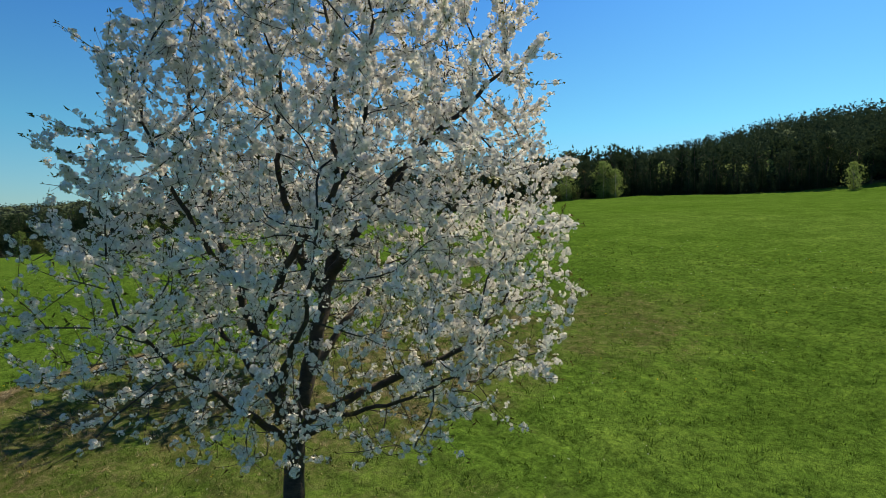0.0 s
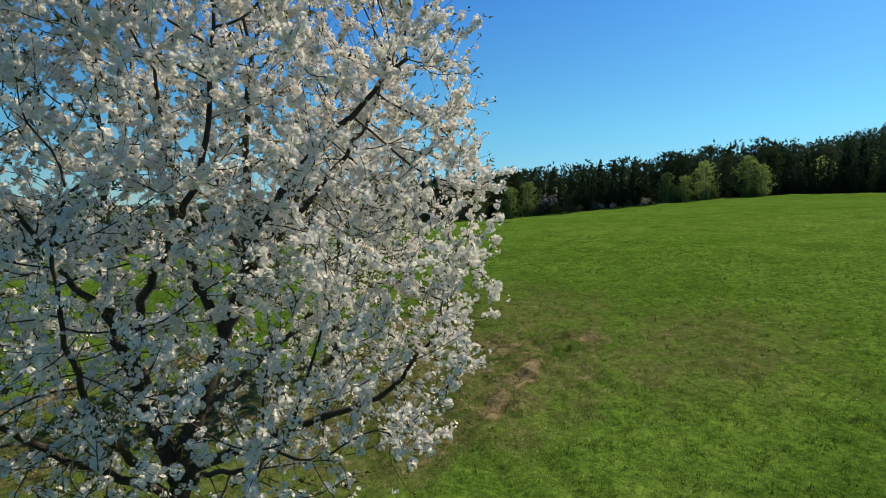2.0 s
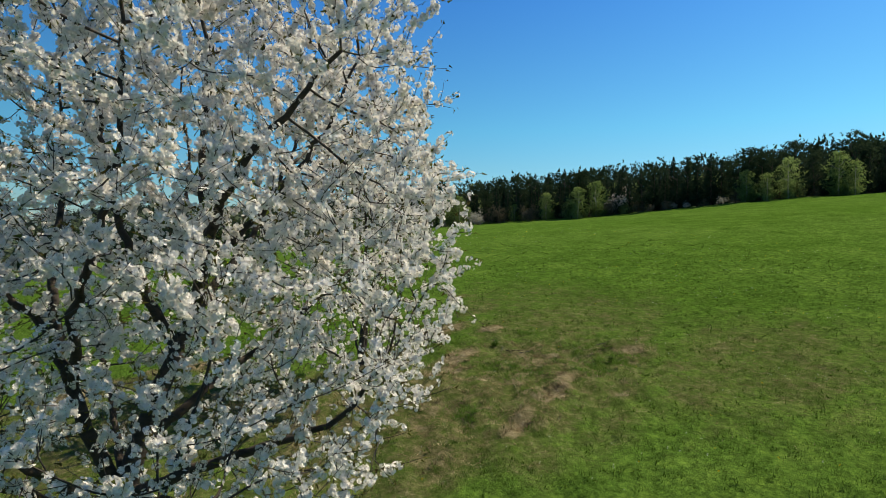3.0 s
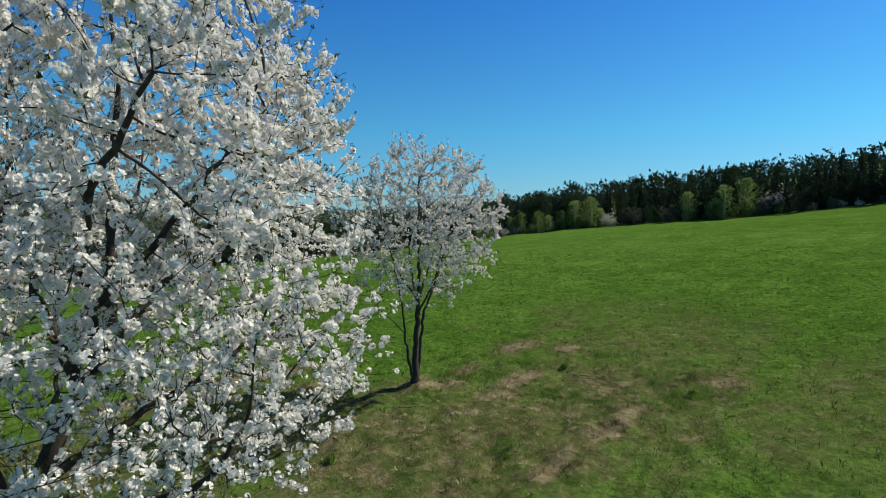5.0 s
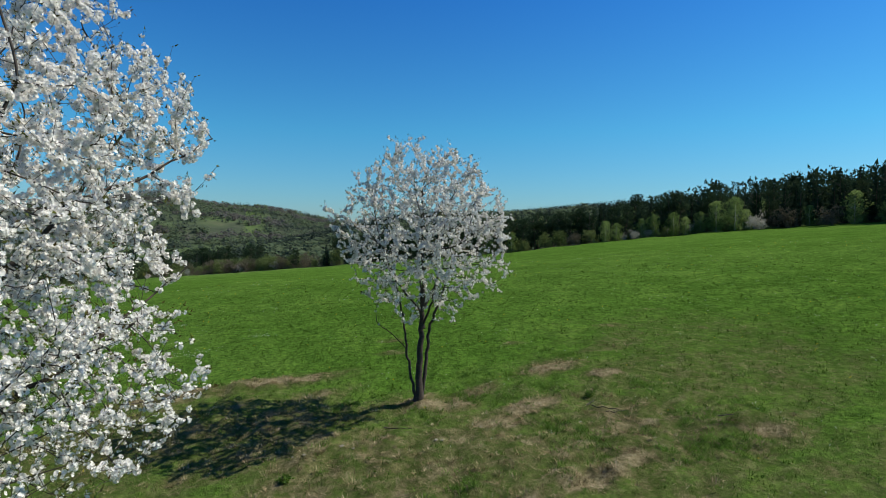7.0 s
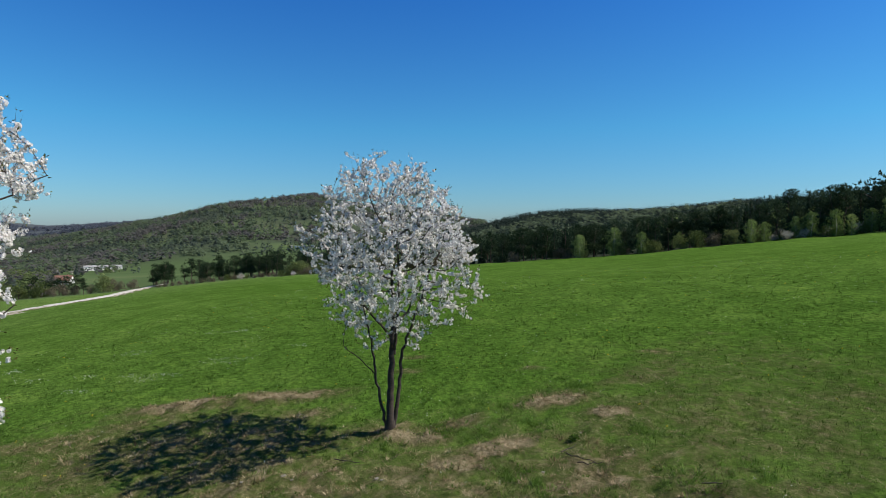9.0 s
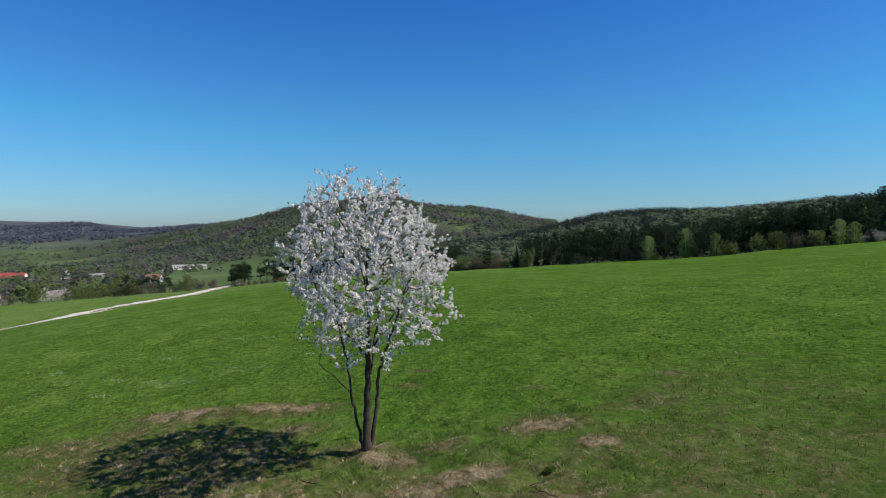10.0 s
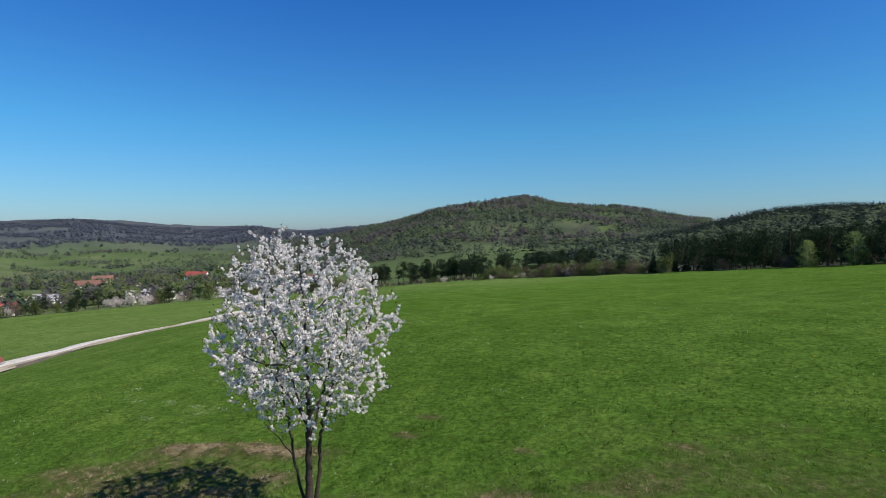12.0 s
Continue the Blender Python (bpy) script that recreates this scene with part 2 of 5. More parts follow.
def mesh_part(name, me, material, parent=None, label="", kind=""):
    if material is not None and not len(me.materials):
        me.materials.append(material)
    ob = new(name, me)
    if parent is not None:
        ob.parent = parent
    return tagged(ob, label=label, kind=kind)


def part(name, bm, material, parent=None, label=""):
    me = bpy.data.meshes.new(name)
    bm.to_mesh(me)
    bm.free()
    return mesh_part(name, me, material, parent, label)


def empty(name, x, y, z, turn=0.0):
    e = new(name)
    e.matrix_basis = pose(x, y, z, 0, 0, turn)
    return e


def unit(v):
    return v / np.maximum(np.linalg.norm(v, axis=-1, keepdims=True), 1e-9)


def frames_of(d):
    """Two directions across each direction d."""
    ref = np.where(np.abs(d[:, 2:3]) < 0.9, np.array([[0.0, 0, 1]]), np.array([[1.0, 0, 0]]))
    u = unit(np.cross(ref, d))
    return u, np.cross(d, u)


def tube(points, radii, sides):
    """Rows of vertices and quads of a tapered tube along points."""
    p = np.asarray(points, float)
    d = unit(np.gradient(p, axis=0))
    u = np.zeros_like(p)
    ref = np.array([1.0, 0, 0]) if abs(d[0, 0]) < 0.8 else np.array([0, 1.0, 0])
    for i in range(len(p)):
        ref = ref - d[i] * (ref @ d[i])
        ref = ref / max(np.linalg.norm(ref), 1e-9)
        u[i] = ref
    w = np.cross(d, u)
    a = np.arange(sides) * 2 * np.pi / sides
    ring = np.cos(a)[None, :, None] * u[:, None] + np.sin(a)[None, :, None] * w[:, None]
    v = (p[:, None] + ring * np.asarray(radii)[:, None, None]).reshape(-1, 3)
    i = np.arange(len(p) - 1)[:, None] * sides + np.arange(sides)[None]
    j = np.arange(len(p) - 1)[:, None] * sides + (np.arange(sides)[None] + 1) % sides
    return v, np.stack([i, j, j + sides, i + sides], -1).reshape(-1, 4)


def gather(pieces):
    vs, fs, n = [], [], 0
    for v, f in pieces:
        vs.append(v)
        fs.append(f + n)
        n += len(v)
    return np.concatenate(vs), np.concatenate(fs)


def spray(rng, pts, size, count, lengthen=1.0, way=None, lift=0.0, spread=0.55):
    """count small leaf triangles round each point; way: the direction along which they tend to point."""
    n = len(pts)
    c = np.repeat(pts, count, 0) + rng.normal(0, 1, (n * count, 3)) * np.repeat(np.broadcast_to(size, n), count)[:, None] * spread
    s = np.repeat(np.broadcast_to(size, n), count) * rng.uniform(0.45, 1.0, n * count)
    d = unit(rng.normal(0, 1, (n * count, 3)) + (0 if way is None else 1.2 * np.repeat(way, count, 0)) + np.array([0, 0, lift]))
    u, w = frames_of(d)
    k = rng.uniform(0, 2 * np.pi, n * count)[:, None]
    side = u * np.cos(k) + w * np.sin(k)
    v = np.stack([c - side * s[:, None] * 0.45, c + side * s[:, None] * 0.45, c + d * s[:, None] * lengthen], 1).reshape(-1, 3)
    return v, np.arange(len(v)).reshape(-1, 3)


# ---- the lie of the land ----
CX, CY = 0.0, -11.0
SLOPE = (0.0722, 0.0855, -0.02)
MID = [(0, 45, 0.9), (25, 45, 3.0), (45, 50, 4.4), (75, 60, 5.4), (-35, 50, -1.2), (-35, 100, -5.0), (-72, 36, -3.6), (-69.6, 66.7, -8.3),
       (-55.6, 107.6, -10.6), (-54.7, 122, -11.6), (-58, 60, -5.0), (-85, 50, -6.4), (-5, 70, -0.3), (12, 70, 1.9), (110, 60, 3.5), (150, 50, -1.5), (180, 50, -4.5),
       (-150, 50, -6.5), (-110, 50, -6.0), (-71, 54, -7.0), (-60, 88, -9.1)]
EDGE = [(81, 140, 11.6), (63, 125, 10.1), (52, 125, 9.1), (38, 130, 6.4), (26, 140, 4.8), (12, 130, 1.4), (4, 128, -0.9), (-8, 140, -3.7),
        (-16.5, 165, -6.8), (-25, 180, -9.5), (-33, 200, -12.4), (-43, 245, -19.2), (-58, 250, -22.5), (-67, 250, -24.0), (-75, 250, -25.0), (-95, 250, -26.0)]
HILLS = [(81, 450, 66), (75, 450, 66), (69, 430, 55), (66, 250, 22), (60, 190, 15.5), (50, 165, 11.5), (38, 165, 9), (38, 400, 24), (26, 175, 7),
         (20, 400, 17), (12, 170, 1.8), (10, 400, 12), (10, 900, 36), (2, 900, 25), (-3, 400, 2), (-3, 900, 26), (-9, 900, 15), (-10, 350, -6), (-12, 1200, 0),
         (-12.6, 2500, 36), (-20, 450, -14), (-20, 1200, -5), (-20, 2400, 88), (-29, 450, -22), (-29, 1100, -20), (-29, 2200, 127), (-25.5, 2250, 98), (-32.5, 2150, 99), (-36, 450, -26),
         (-36, 1100, -22), (-36, 2000, 80), (-38, 1900, 64), (-45, 500, -34), (-45, 1200, -40), (-45, 2300, 12)]
VALLEY = [(-47.5, 3800, 20), (-52, 3800, -6), (-55, 3800, 32), (-59, 3800, 13), (-69, 3800, 68), (-75, 3800, 48), (-58, 500, -38), (-70, 450, -37),
          (-58, 1000, -55), (-58, 2200, -80), (-72, 1000, -60), (-72, 2200, -80), (-100, 3800, 80), (-100, 800, -50), (-130, 3500, 80), (180, 3500, 60),
          (130, 3500, 120), (180, 400, -20), (-140, 400, -30), (120, 400, 30), (100, 450, 60), (90, 3500, 150), (40, 3500, 120), (0, 3500, 60),
          (-20, 3900, 60), (-36, 3900, 20), (60, 900, 80), (40, 900, 50), (75, 1200, 100)]


def squeeze(x, y):
    """Map the plan so that near and far land are equally fine."""
    dx, dy = np.asarray(x, float) - CX, np.asarray(y, float) - CY
    r = np.hypot(dx, dy) + 1e-9
    s = np.log1p(r / 25.0) / r
    return np.stack([dx * s, dy * s], -1)


def kernel(d):
    return d * d * np.log(d + 1e-9)


def fit_land():
    pts = []
    for r in (0.0, 5.0, 11.0):
        for k in range(8 if r else 1):
            x, y = r * math.cos(k * math.pi / 4), r * math.sin(k * math.pi / 4)
            pts.append((x, y, SLOPE[0] * x + SLOPE[1] * y + SLOPE[2]))
    for az, r, z in MID + EDGE + HILLS + VALLEY:
        pts.append((CX + r * math.sin(radians(az)), CY + r * math.cos(radians(az)), z))
    p = np.array(pts)
    q = squeeze(p[:, 0], p[:, 1])
    n = len(q)
    a = np.zeros((n + 3, n + 3))
    a[:n, :n] = kernel(np.linalg.norm(q[:, None] - q[None], axis=-1)) + 1e-4 * np.eye(n)
    a[:n, n:] = np.c_[np.ones(n), q]
    a[n:, :n] = np.c_[np.ones(n), q].T
    return q, np.linalg.solve(a, np.r_[p[:, 2], 0, 0, 0])


LAND_Q, LAND_W = fit_land()


def waves(x, y, seed, length, octaves=4):
    """Smooth noise from sums of sine waves."""
    rng = np.random.default_rng(seed)
    out, amp = np.zeros_like(np.asarray(x, float)), 1.0
    for o in range(octaves):
        for k in range(4):
            a, ph = rng.uniform(0, 2 * np.pi, 2)
            f = 2 * np.pi / length * 1.9**o * rng.uniform(0.7, 1.3)
            out = out + amp * 0.35 * np.sin((x * np.cos(a) + y * np.sin(a)) * f + ph)
        amp *= 0.52
    return out


# dry places in the meadow, one also painting a tree shadow darker: x, y, half length, half width, turn in degrees,
# strength
DRY_AND_SHADOW = [(-5.9, 0.9, 1.5, 0.3, 28, 1.15), (-3.3, 1.75, 1.5, 0.34, 18, 1.15), (-4.6, 1.3, 2.6, 0.5, 18, 0.7), (-2.4, 0.9, 0.5, 0.25, 10, 0.9),
       # first entry: brown earth laid along the small tree's shadow, deepening it by colour
       (-3.0, -0.7, 2.6, 1.1, 12, 0.85), (-6.9, -1.0, 1.3, 0.6, 20, 0.75), (-1.2, -1.9, 3.6, 1.0, 5, 0.78), (0.3, -0.1, 0.9, 0.6, 0, 0.95), (1.0, 0.6, 0.7, 0.3, 25, 1.0),
       (2.9, 1.9, 0.9, 0.42, 20, 1.15), (2.2, -0.3, 0.7, 0.4, 30, 1.12), (1.5, -1.0, 0.7, 0.3, 0, 1.0), (3.9, 1.3, 0.5, 0.25, 0, 0.95), (3.5, -0.2, 1.3, 0.6, -15, 0.74), (4.1, -1.0, 1.2, 0.7, 20, 0.7),
       (1.4, -4.0, 1.0, 0.3, 36, 1.02), (2.7, -3.2, 0.9, 0.42, 28, 1.08), (3.3, -2.7, 0.5, 0.25, 40, 1.0), (2.2, -2.6, 2.6, 1.3, 30, 0.66), (5.5, -1.75, 0.9, 0.3, -12, 0.85), (4.4, -2.5, 1.1, 0.5, 25, 0.66), (0.2, -4.4, 1.5, 0.7, 20, 0.75),
       (4.9, 5.3, 0.55, 0.18, 0, 0.8), (4.6, 3.4, 1.2, 0.4, 15, 0.66), (5.2, 4.4, 0.8, 0.3, 10, 0.5), (-1.3, 4.9, 0.4, 0.18, 0, 0.85), (2.1, 3.9, 0.35, 0.15, 0, 0.7), (-1.1, 3.7, 0.4, 0.2, 0, 0.6),
       (3.7, -1.2, 0.7, 1.2, 0, 0.92), (6.8, 3.6, 3.4, 2.8, 0, 0.36), (6.6, 0.5, 2.0, 1.1, 15, 0.42), (6.5, 2.6, 2.0, 0.8, 0, 0.38), (5.6, -3.6, 2.4, 1.2, 30, 0.5), (1.2, -2.5, 5.4, 2.4, 12, 0.76), (5.2, 0.6, 5.0, 2.4, 15, 0.5), (8.0, -3.6, 4.0, 2.6, 20, 0.5), (-4.5, -1.0, 3.4, 2.2, 12, 0.7), (-3.8, -7.2, 2.6, 2.2, 0, 0.6), (-4.4, -3.0, 2.0, 1.0, 0, 0.55), (-2.0, -4.6, 2.0, 1.0, 0, 0.55), (6.6, 6.9, 0.6, 0.3, 0, 0.4)]
# low swells of matted grass: x, y, half length, half width, turn, rise
SWELLS = [(2.0, -3.7, 1.6, 0.4, 42, 0.13), (5.6, -1.5, 0.8, 0.28, -12, 0.14), (-4.5, 1.35, 2.2, 0.4, 18, 0.12), (2.7, 1.75, 0.6, 0.3, 0, 0.08), (-1.4, -2.0, 0.9, 0.4, 10, 0.07), (3.4, -1.2, 0.9, 0.5, -20, -0.06), (0.2, 0.0, 0.5, 0.4, 0, 0.06)]


def height(x, y):
    x, y = np.atleast_1d(np.asarray(x, float)), np.atleast_1d(np.asarray(y, float))
    z = np.empty(len(x))
    for i in range(0, len(x), 20000):
        q = squeeze(x[i:i + 20000], y[i:i + 20000])
        d = np.linalg.norm(q[:, None] - LAND_Q[None], axis=-1)
        z[i:i + 20000] = kernel(d) @ LAND_W[:-3] + LAND_W[-3] + q @ LAND_W[-2:]
    r = np.hypot(x - CX, y - CY)
    z = z + 0.022 * waves(x, y, 7, 0.75, 2) * np.clip(1.6 - r / 16, 0, 1)
    z = z + 0.04 * waves(x, y, 8, 0.6, 2) * np.clip(1.5 - np.hypot((x - 1) / 6, (y + 1.5) / 4), 0, 1)
    z = z + 0.03 * waves(x, y, 3, 2.2, 3) * np.clip(1 - r / 80, 0, 1) + 0.12 * waves(x, y, 4, 14, 2) * np.clip(r / 60 - 0.5, 0, 1) * np.clip(2 - r / 200, 0, 1)
    for cx, cy, a, w, turn, rise in SWELLS:
        t = radians(turn)
        u = ((x - cx) * math.cos(t) + (y - cy) * math.sin(t)) / a
        v = (-(x - cx) * math.sin(t) + (y - cy) * math.cos(t)) / w
        z = z + rise * np.exp(-u * u - v * v) * (1 + 0.5 * waves(x, y, 6, 0.7, 2))
    return z + 5.0 * waves(x, y, 5, 380, 4) * np.clip(r / 900 - 0.6, 0, 1.4)


def h1(x, y):
    return float(height([x], [y])[0])


def polar(az, r):
    return CX + r * math.sin(radians(az)), CY + r * math.cos(radians(az))


EDGE_AZ = np.array([-100, -75, -58, -43, -33, -25, -16.5, -8, 4, 12, 26, 38, 52, 63, 81, 100.0])
EDGE_R = np.array([250, 250, 250, 245, 200, 180, 165, 140, 128, 130, 140, 130, 125, 125, 140, 170.0])


def edge_r(az):
    return np.interp(az, EDGE_AZ, EDGE_R)


def dryness(x, y):
    out = np.zeros_like(x)
    ragged = 0.22 * waves(x, y, 9, 1.3, 3)
    for cx, cy, a, b, turn, s in DRY_AND_SHADOW:
        t = radians(turn)
        u = ((x - cx) * math.cos(t) + (y - cy) * math.sin(t)) / a
        v = (-(x - cx) * math.sin(t) + (y - cy) * math.cos(t)) / b
        d = np.sqrt(u * u + v * v) + ragged
        out = np.maximum(out, s * np.clip(1.5 - d, 0, 1))
    return out


M_GROUND = ground_material()


def make_ground():
    near = np.r_[np.arange(0.6, 5.7, 0.6), np.arange(6, 19.9, 0.16), np.arange(20, 25.8, 0.35)]
    far = 26 * 1.035 ** np.arange(0, 152)
    rr = np.r_[near, far[far < 4800], 4800]
    wide = np.radians(np.r_[np.arange(-90, 95, 0.45), np.arange(95, 270, 5)])
    x = CX + rr[:, None] * np.sin(wide)[None]
    y = CY + rr[:, None] * np.cos(wide)[None]
    xs, ys = np.r_[x.ravel(), CX], np.r_[y.ravel(), CY]
    zs = height(xs, ys)
    n = len(wide)
    i = np.arange(len(rr) - 1)[:, None] * n + np.arange(n)[None]
    j = np.arange(len(rr) - 1)[:, None] * n + (np.arange(n)[None] + 1) % n
    quads = np.stack([i, i + n, j + n, j], -1).reshape(-1, 4)
    k = np.arange(n)
    fan = np.stack([np.full(n, len(xs) - 1), k, (k + 1) % n], -1)
    me = mesh_from("ground", np.c_[xs, ys, zs], [quads, fan], True)
    r = np.hypot(xs - CX, ys - CY)
    az = np.degrees(np.arctan2(xs - CX, ys - CY))
    er = edge_r(np.clip(az, -100, 100))
    past = np.clip((r - er) / 6.0, 0, 1)
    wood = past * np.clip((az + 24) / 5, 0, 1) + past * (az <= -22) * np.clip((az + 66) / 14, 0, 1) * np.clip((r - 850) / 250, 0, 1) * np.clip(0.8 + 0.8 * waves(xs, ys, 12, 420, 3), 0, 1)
    crop = past * (az <= -22)
    # alpha brings in the haze-coloured ground of the far western land
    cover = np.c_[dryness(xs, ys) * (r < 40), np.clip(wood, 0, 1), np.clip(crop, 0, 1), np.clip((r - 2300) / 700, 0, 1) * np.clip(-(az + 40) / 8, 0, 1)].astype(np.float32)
    att = me.color_attributes.new("cover", "FLOAT_COLOR", "POINT")
    att.data.foreach_set("color", cover.ravel())
    ob = mesh_part("ground", me, M_GROUND)
    return tagged(ob, "sloping green spring meadow with dry patches running out to fields and hills", "meadow", kind="structure")


make_ground()


# ---- gravel track ----
def make_road():
    ctrl = [polar(-88, 52), polar(-80, 62), (-62.5, 12.3), (-89, 50), (-131, 110), (-174, 170), (-178, 190)]
    c = np.array(ctrl)
    t = np.r_[0, np.cumsum(np.linalg.norm(np.diff(c, axis=0), axis=1))]
    s = np.arange(0, t[-1], 1.5)
    p = np.c_[np.interp(s, t, c[:, 0]), np.interp(s, t, c[:, 1])]
    for _ in range(60):
        p[1:-1] = (p[:-2] + p[1:-1] * 2 + p[2:]) / 4
    d = unit(np.gradient(p, axis=0))
    side = np.c_[-d[:, 1], d[:, 0]]
    rows = []
    wob = waves(s, s * 0, 21, 9, 3)
    for off, up in ((-2.8, -0.1), (-2.5, 0.1), (-1.2, 0.14), (0, 0.18), (1.2, 0.14), (2.5, 0.1), (2.8, -0.1)):
        q = p + side * (off + 0.12 * wob[:, None] * np.sign(off))
        rows.append(np.c_[q, height(q[:, 0], q[:, 1]) + up])
    v = np.stack(rows, 1)
    n, k = v.shape[:2]
    i = np.arange(n - 1)[:, None] * k + np.arange(k - 1)[None]
    f = np.stack([i, i + 1, i + k + 1, i + k], -1).reshape(-1, 4)
    ob = mesh_part("road", mesh_from("road", v.reshape(-1, 3), [f], True), M_GRAVEL)
    tagged(ob, "pale gravel farm track crossing the meadow", "track", kind="structure")
    rng = np.random.default_rng(8)
    pieces = []
    # trodden strip of brown earth on the meadow side
    wide = np.clip(4.2 + 2.6 * waves(s, s * 0, 22, 16, 3), 0.3, None) * np.clip((58 - p[:, 1]) / 14, 0, 1) + 0.05
    rows = []
    for share, up in ((0.0, -0.05), (0.12, 0.13), (0.7, 0.15), (1.0, -0.05)):
        q = p - side * (2.7 + wide * share)[:, None]
        rows.append(np.c_[q, height(q[:, 0], q[:, 1]) + up])
    strip = np.stack(rows, 1)
    i = np.arange(n - 1)[:, None] * 4 + np.arange(3)[None]
    earth = mesh_part("earth_verge", mesh_from("earth_verge", strip.reshape(-1, 3), [np.stack([i, i + 4, i + 5, i + 1], -1).reshape(-1, 4)], True), M_DIRT, kind="stuff")
    tagged(earth, "brown trodden earth beside the gravel track", "earth")
    south = [k for k in range(len(p)) if -8 < p[k, 1] < 52]
    for no in range(110):
        i = south[int(rng.integers(0, len(south)))] if no < 80 else int(rng.integers(5, len(p) - 12))
        ln = rng.uniform(1.5, 5.5)
        off = -(rng.uniform(3.8, 8.5) if no < 80 else rng.uniform(3.8, 4.6))
        m = 9
        u = np.linspace(-ln, ln, m)
        cen = p[i] + d[i] * u[:, None] + side[i] * off
        wd = 0.62 * np.sqrt(np.clip(1 - (u / ln) ** 2, 0, 1)) * rng.uniform(0.5, 1.2) + 0.02
        l1, l2 = cen + side[i] * wd[:, None], cen - side[i] * wd[:, None]
        vv = np.stack([np.c_[l1, height(l1[:, 0], l1[:, 1]) + 0.15], np.c_[cen, height(cen[:, 0], cen[:, 1]) + 0.24], np.c_[l2, height(l2[:, 0], l2[:, 1]) + 0.1]], 1).reshape(-1, 3)
        a = np.arange(m - 1)[:, None] * 3 + np.arange(2)[None]
        pieces.append((vv, np.stack([a, a + 1, a + 4, a + 3], -1).reshape(-1, 4)))
    v, f = gather(pieces)
    verge = mesh_part("earth_verge", mesh_from("earth_verge", v, [f], True), M_PALEDIRT, kind="stuff")
    tagged(verge, "scraped pale earth along the edge of the track", "earth")


make_road()


# ---- blossoming trees ----
def blossoms(rng, at, out, radius):
    """Five-petalled flowers at the places given, facing out; one cupped petal face each."""
    n = len(at)
    d = unit(out)
    u, w = frames_of(d)
    spin = rng.uniform(0, 2 * np.pi, n)
    r = (radius * rng.uniform(0.75, 1.2, n))[:, None]
    cup = rng.uniform(0.0, 0.75, n)[:, None]
    verts = np.empty((n, 5, 3, 3))
    for k in range(5):
        a = spin + k * 2 * np.pi / 5
        e = u * np.cos(a)[:, None] + w * np.sin(a)[:, None]
        s = -u * np.sin(a)[:, None] + w * np.cos(a)[:, None]
        verts[:, k, 0] = at - e * r * 0.05
        verts[:, k, 1] = at + e * r * 0.95 + s * r * 0.52 + d * r * cup
        verts[:, k, 2] = at + e * r * 0.95 - s * r * 0.52 + d * r * cup * 0.8
    v = verts.reshape(-1, 3)
    return v, np.arange(len(v)).reshape(-1, 3)


class Crown:
    """The outline of a crown: radius by height about a leaning axis, made uneven by lobes."""

    def __init__(self, rng, profile, cx, cy, lean, lobes, bulges=()):
        self.z, self.r = np.array(profile).T
        self.bulges = bulges
        self.c, self.lean, self.lobes, self.ph = (cx, cy), lean, lobes, rng.uniform(0, 2 * np.pi, 3)

    def depth(self, p):
        """How far out each point lies: 0 on the axis, 1 on the outline, more outside."""
        k = (p[:, 2] - self.z[0]) / (self.z[-1] - self.z[0])
        dx, dy = p[:, 0] - self.c[0] - self.lean[0] * k, p[:, 1] - self.c[1] - self.lean[1] * k
        a = np.arctan2(dy, dx)
        f = 1 + self.lobes * (np.sin(2 * a + self.ph[0] + p[:, 2]) + 0.8 * np.sin(3 * a + self.ph[1] - 1.7 * p[:, 2]) + 0.6 * np.sin(5 * a + self.ph[2] + 2.6 * p[:, 2])) / 2
        for ang, much, zc in self.bulges:
            f = f + much * np.exp(-((a - ang) / 0.5) ** 2 - (p[:, 2] - zc) ** 2)
        r = np.interp(p[:, 2], self.z, self.r, 0.0, 0.0) * f
        return np.hypot(dx, dy) / np.maximum(r, 1e-3)

    def fill(self, rng, n):
        """n places spread through the crown, closer together towards its outline."""
        out = np.zeros((0, 3))
        wide = self.r.max() * 1.4
        while len(out) < n:
            p = np.c_[rng.uniform(-wide, wide, (4 * n, 2)) + np.array(self.c) + np.array(self.lean) * 0.5, rng.uniform(self.z[0], self.z[-1], 4 * n)]
            d = self.depth(p)
            out = np.r_[out, p[(d < 1) & (rng.random(4 * n) < 0.3 + 0.7 * d**1.5)]]
        return out[:n]


def side_way(d, angle, turn):
    """A direction leaning off d by angle, round it by turn (radians)."""
    u, w = frames_of(d[None])
    e = u[0] * math.cos(turn) + w[0] * math.sin(turn)
    return d * math.cos(angle) + e * math.sin(angle)


def grow(rng, at, up, may, goals, step, near, lift):
    """Wood that reaches from the nodes at, with their parents up, to all the goals; may: nodes that can sprout."""
    at, up, may = list(at), list(up), list(may)
    kids = [0] * len(at)
    goals = np.array(goals)
    for _ in range(110):
        tree = kdtree.KDTree(len(at))
        for i, p in enumerate(at):
            if may[i] and kids[i] < 4:
                tree.insert(p, i)
        tree.balance()
        pull, left = {}, []
        for g in goals:
            p, i, d = tree.find(g)
            if d < near:
                continue
            left.append(g)
            if i in pull:
                pull[i] = pull[i] + (g - np.array(p)) / d
            else:
                pull[i] = (g - np.array(p)) / d
        if not left:
            break
        goals = np.array(left)
        for i, w in pull.items():
            w = unit(unit(w) + rng.normal(0, 0.09, 3) + np.array([0, 0, lift]))
            kids[i] += 1
            at.append(at[i] + w * step)
            up.append(i)
            may.append(True)
            kids.append(0)
    return np.array(at), np.array(up)


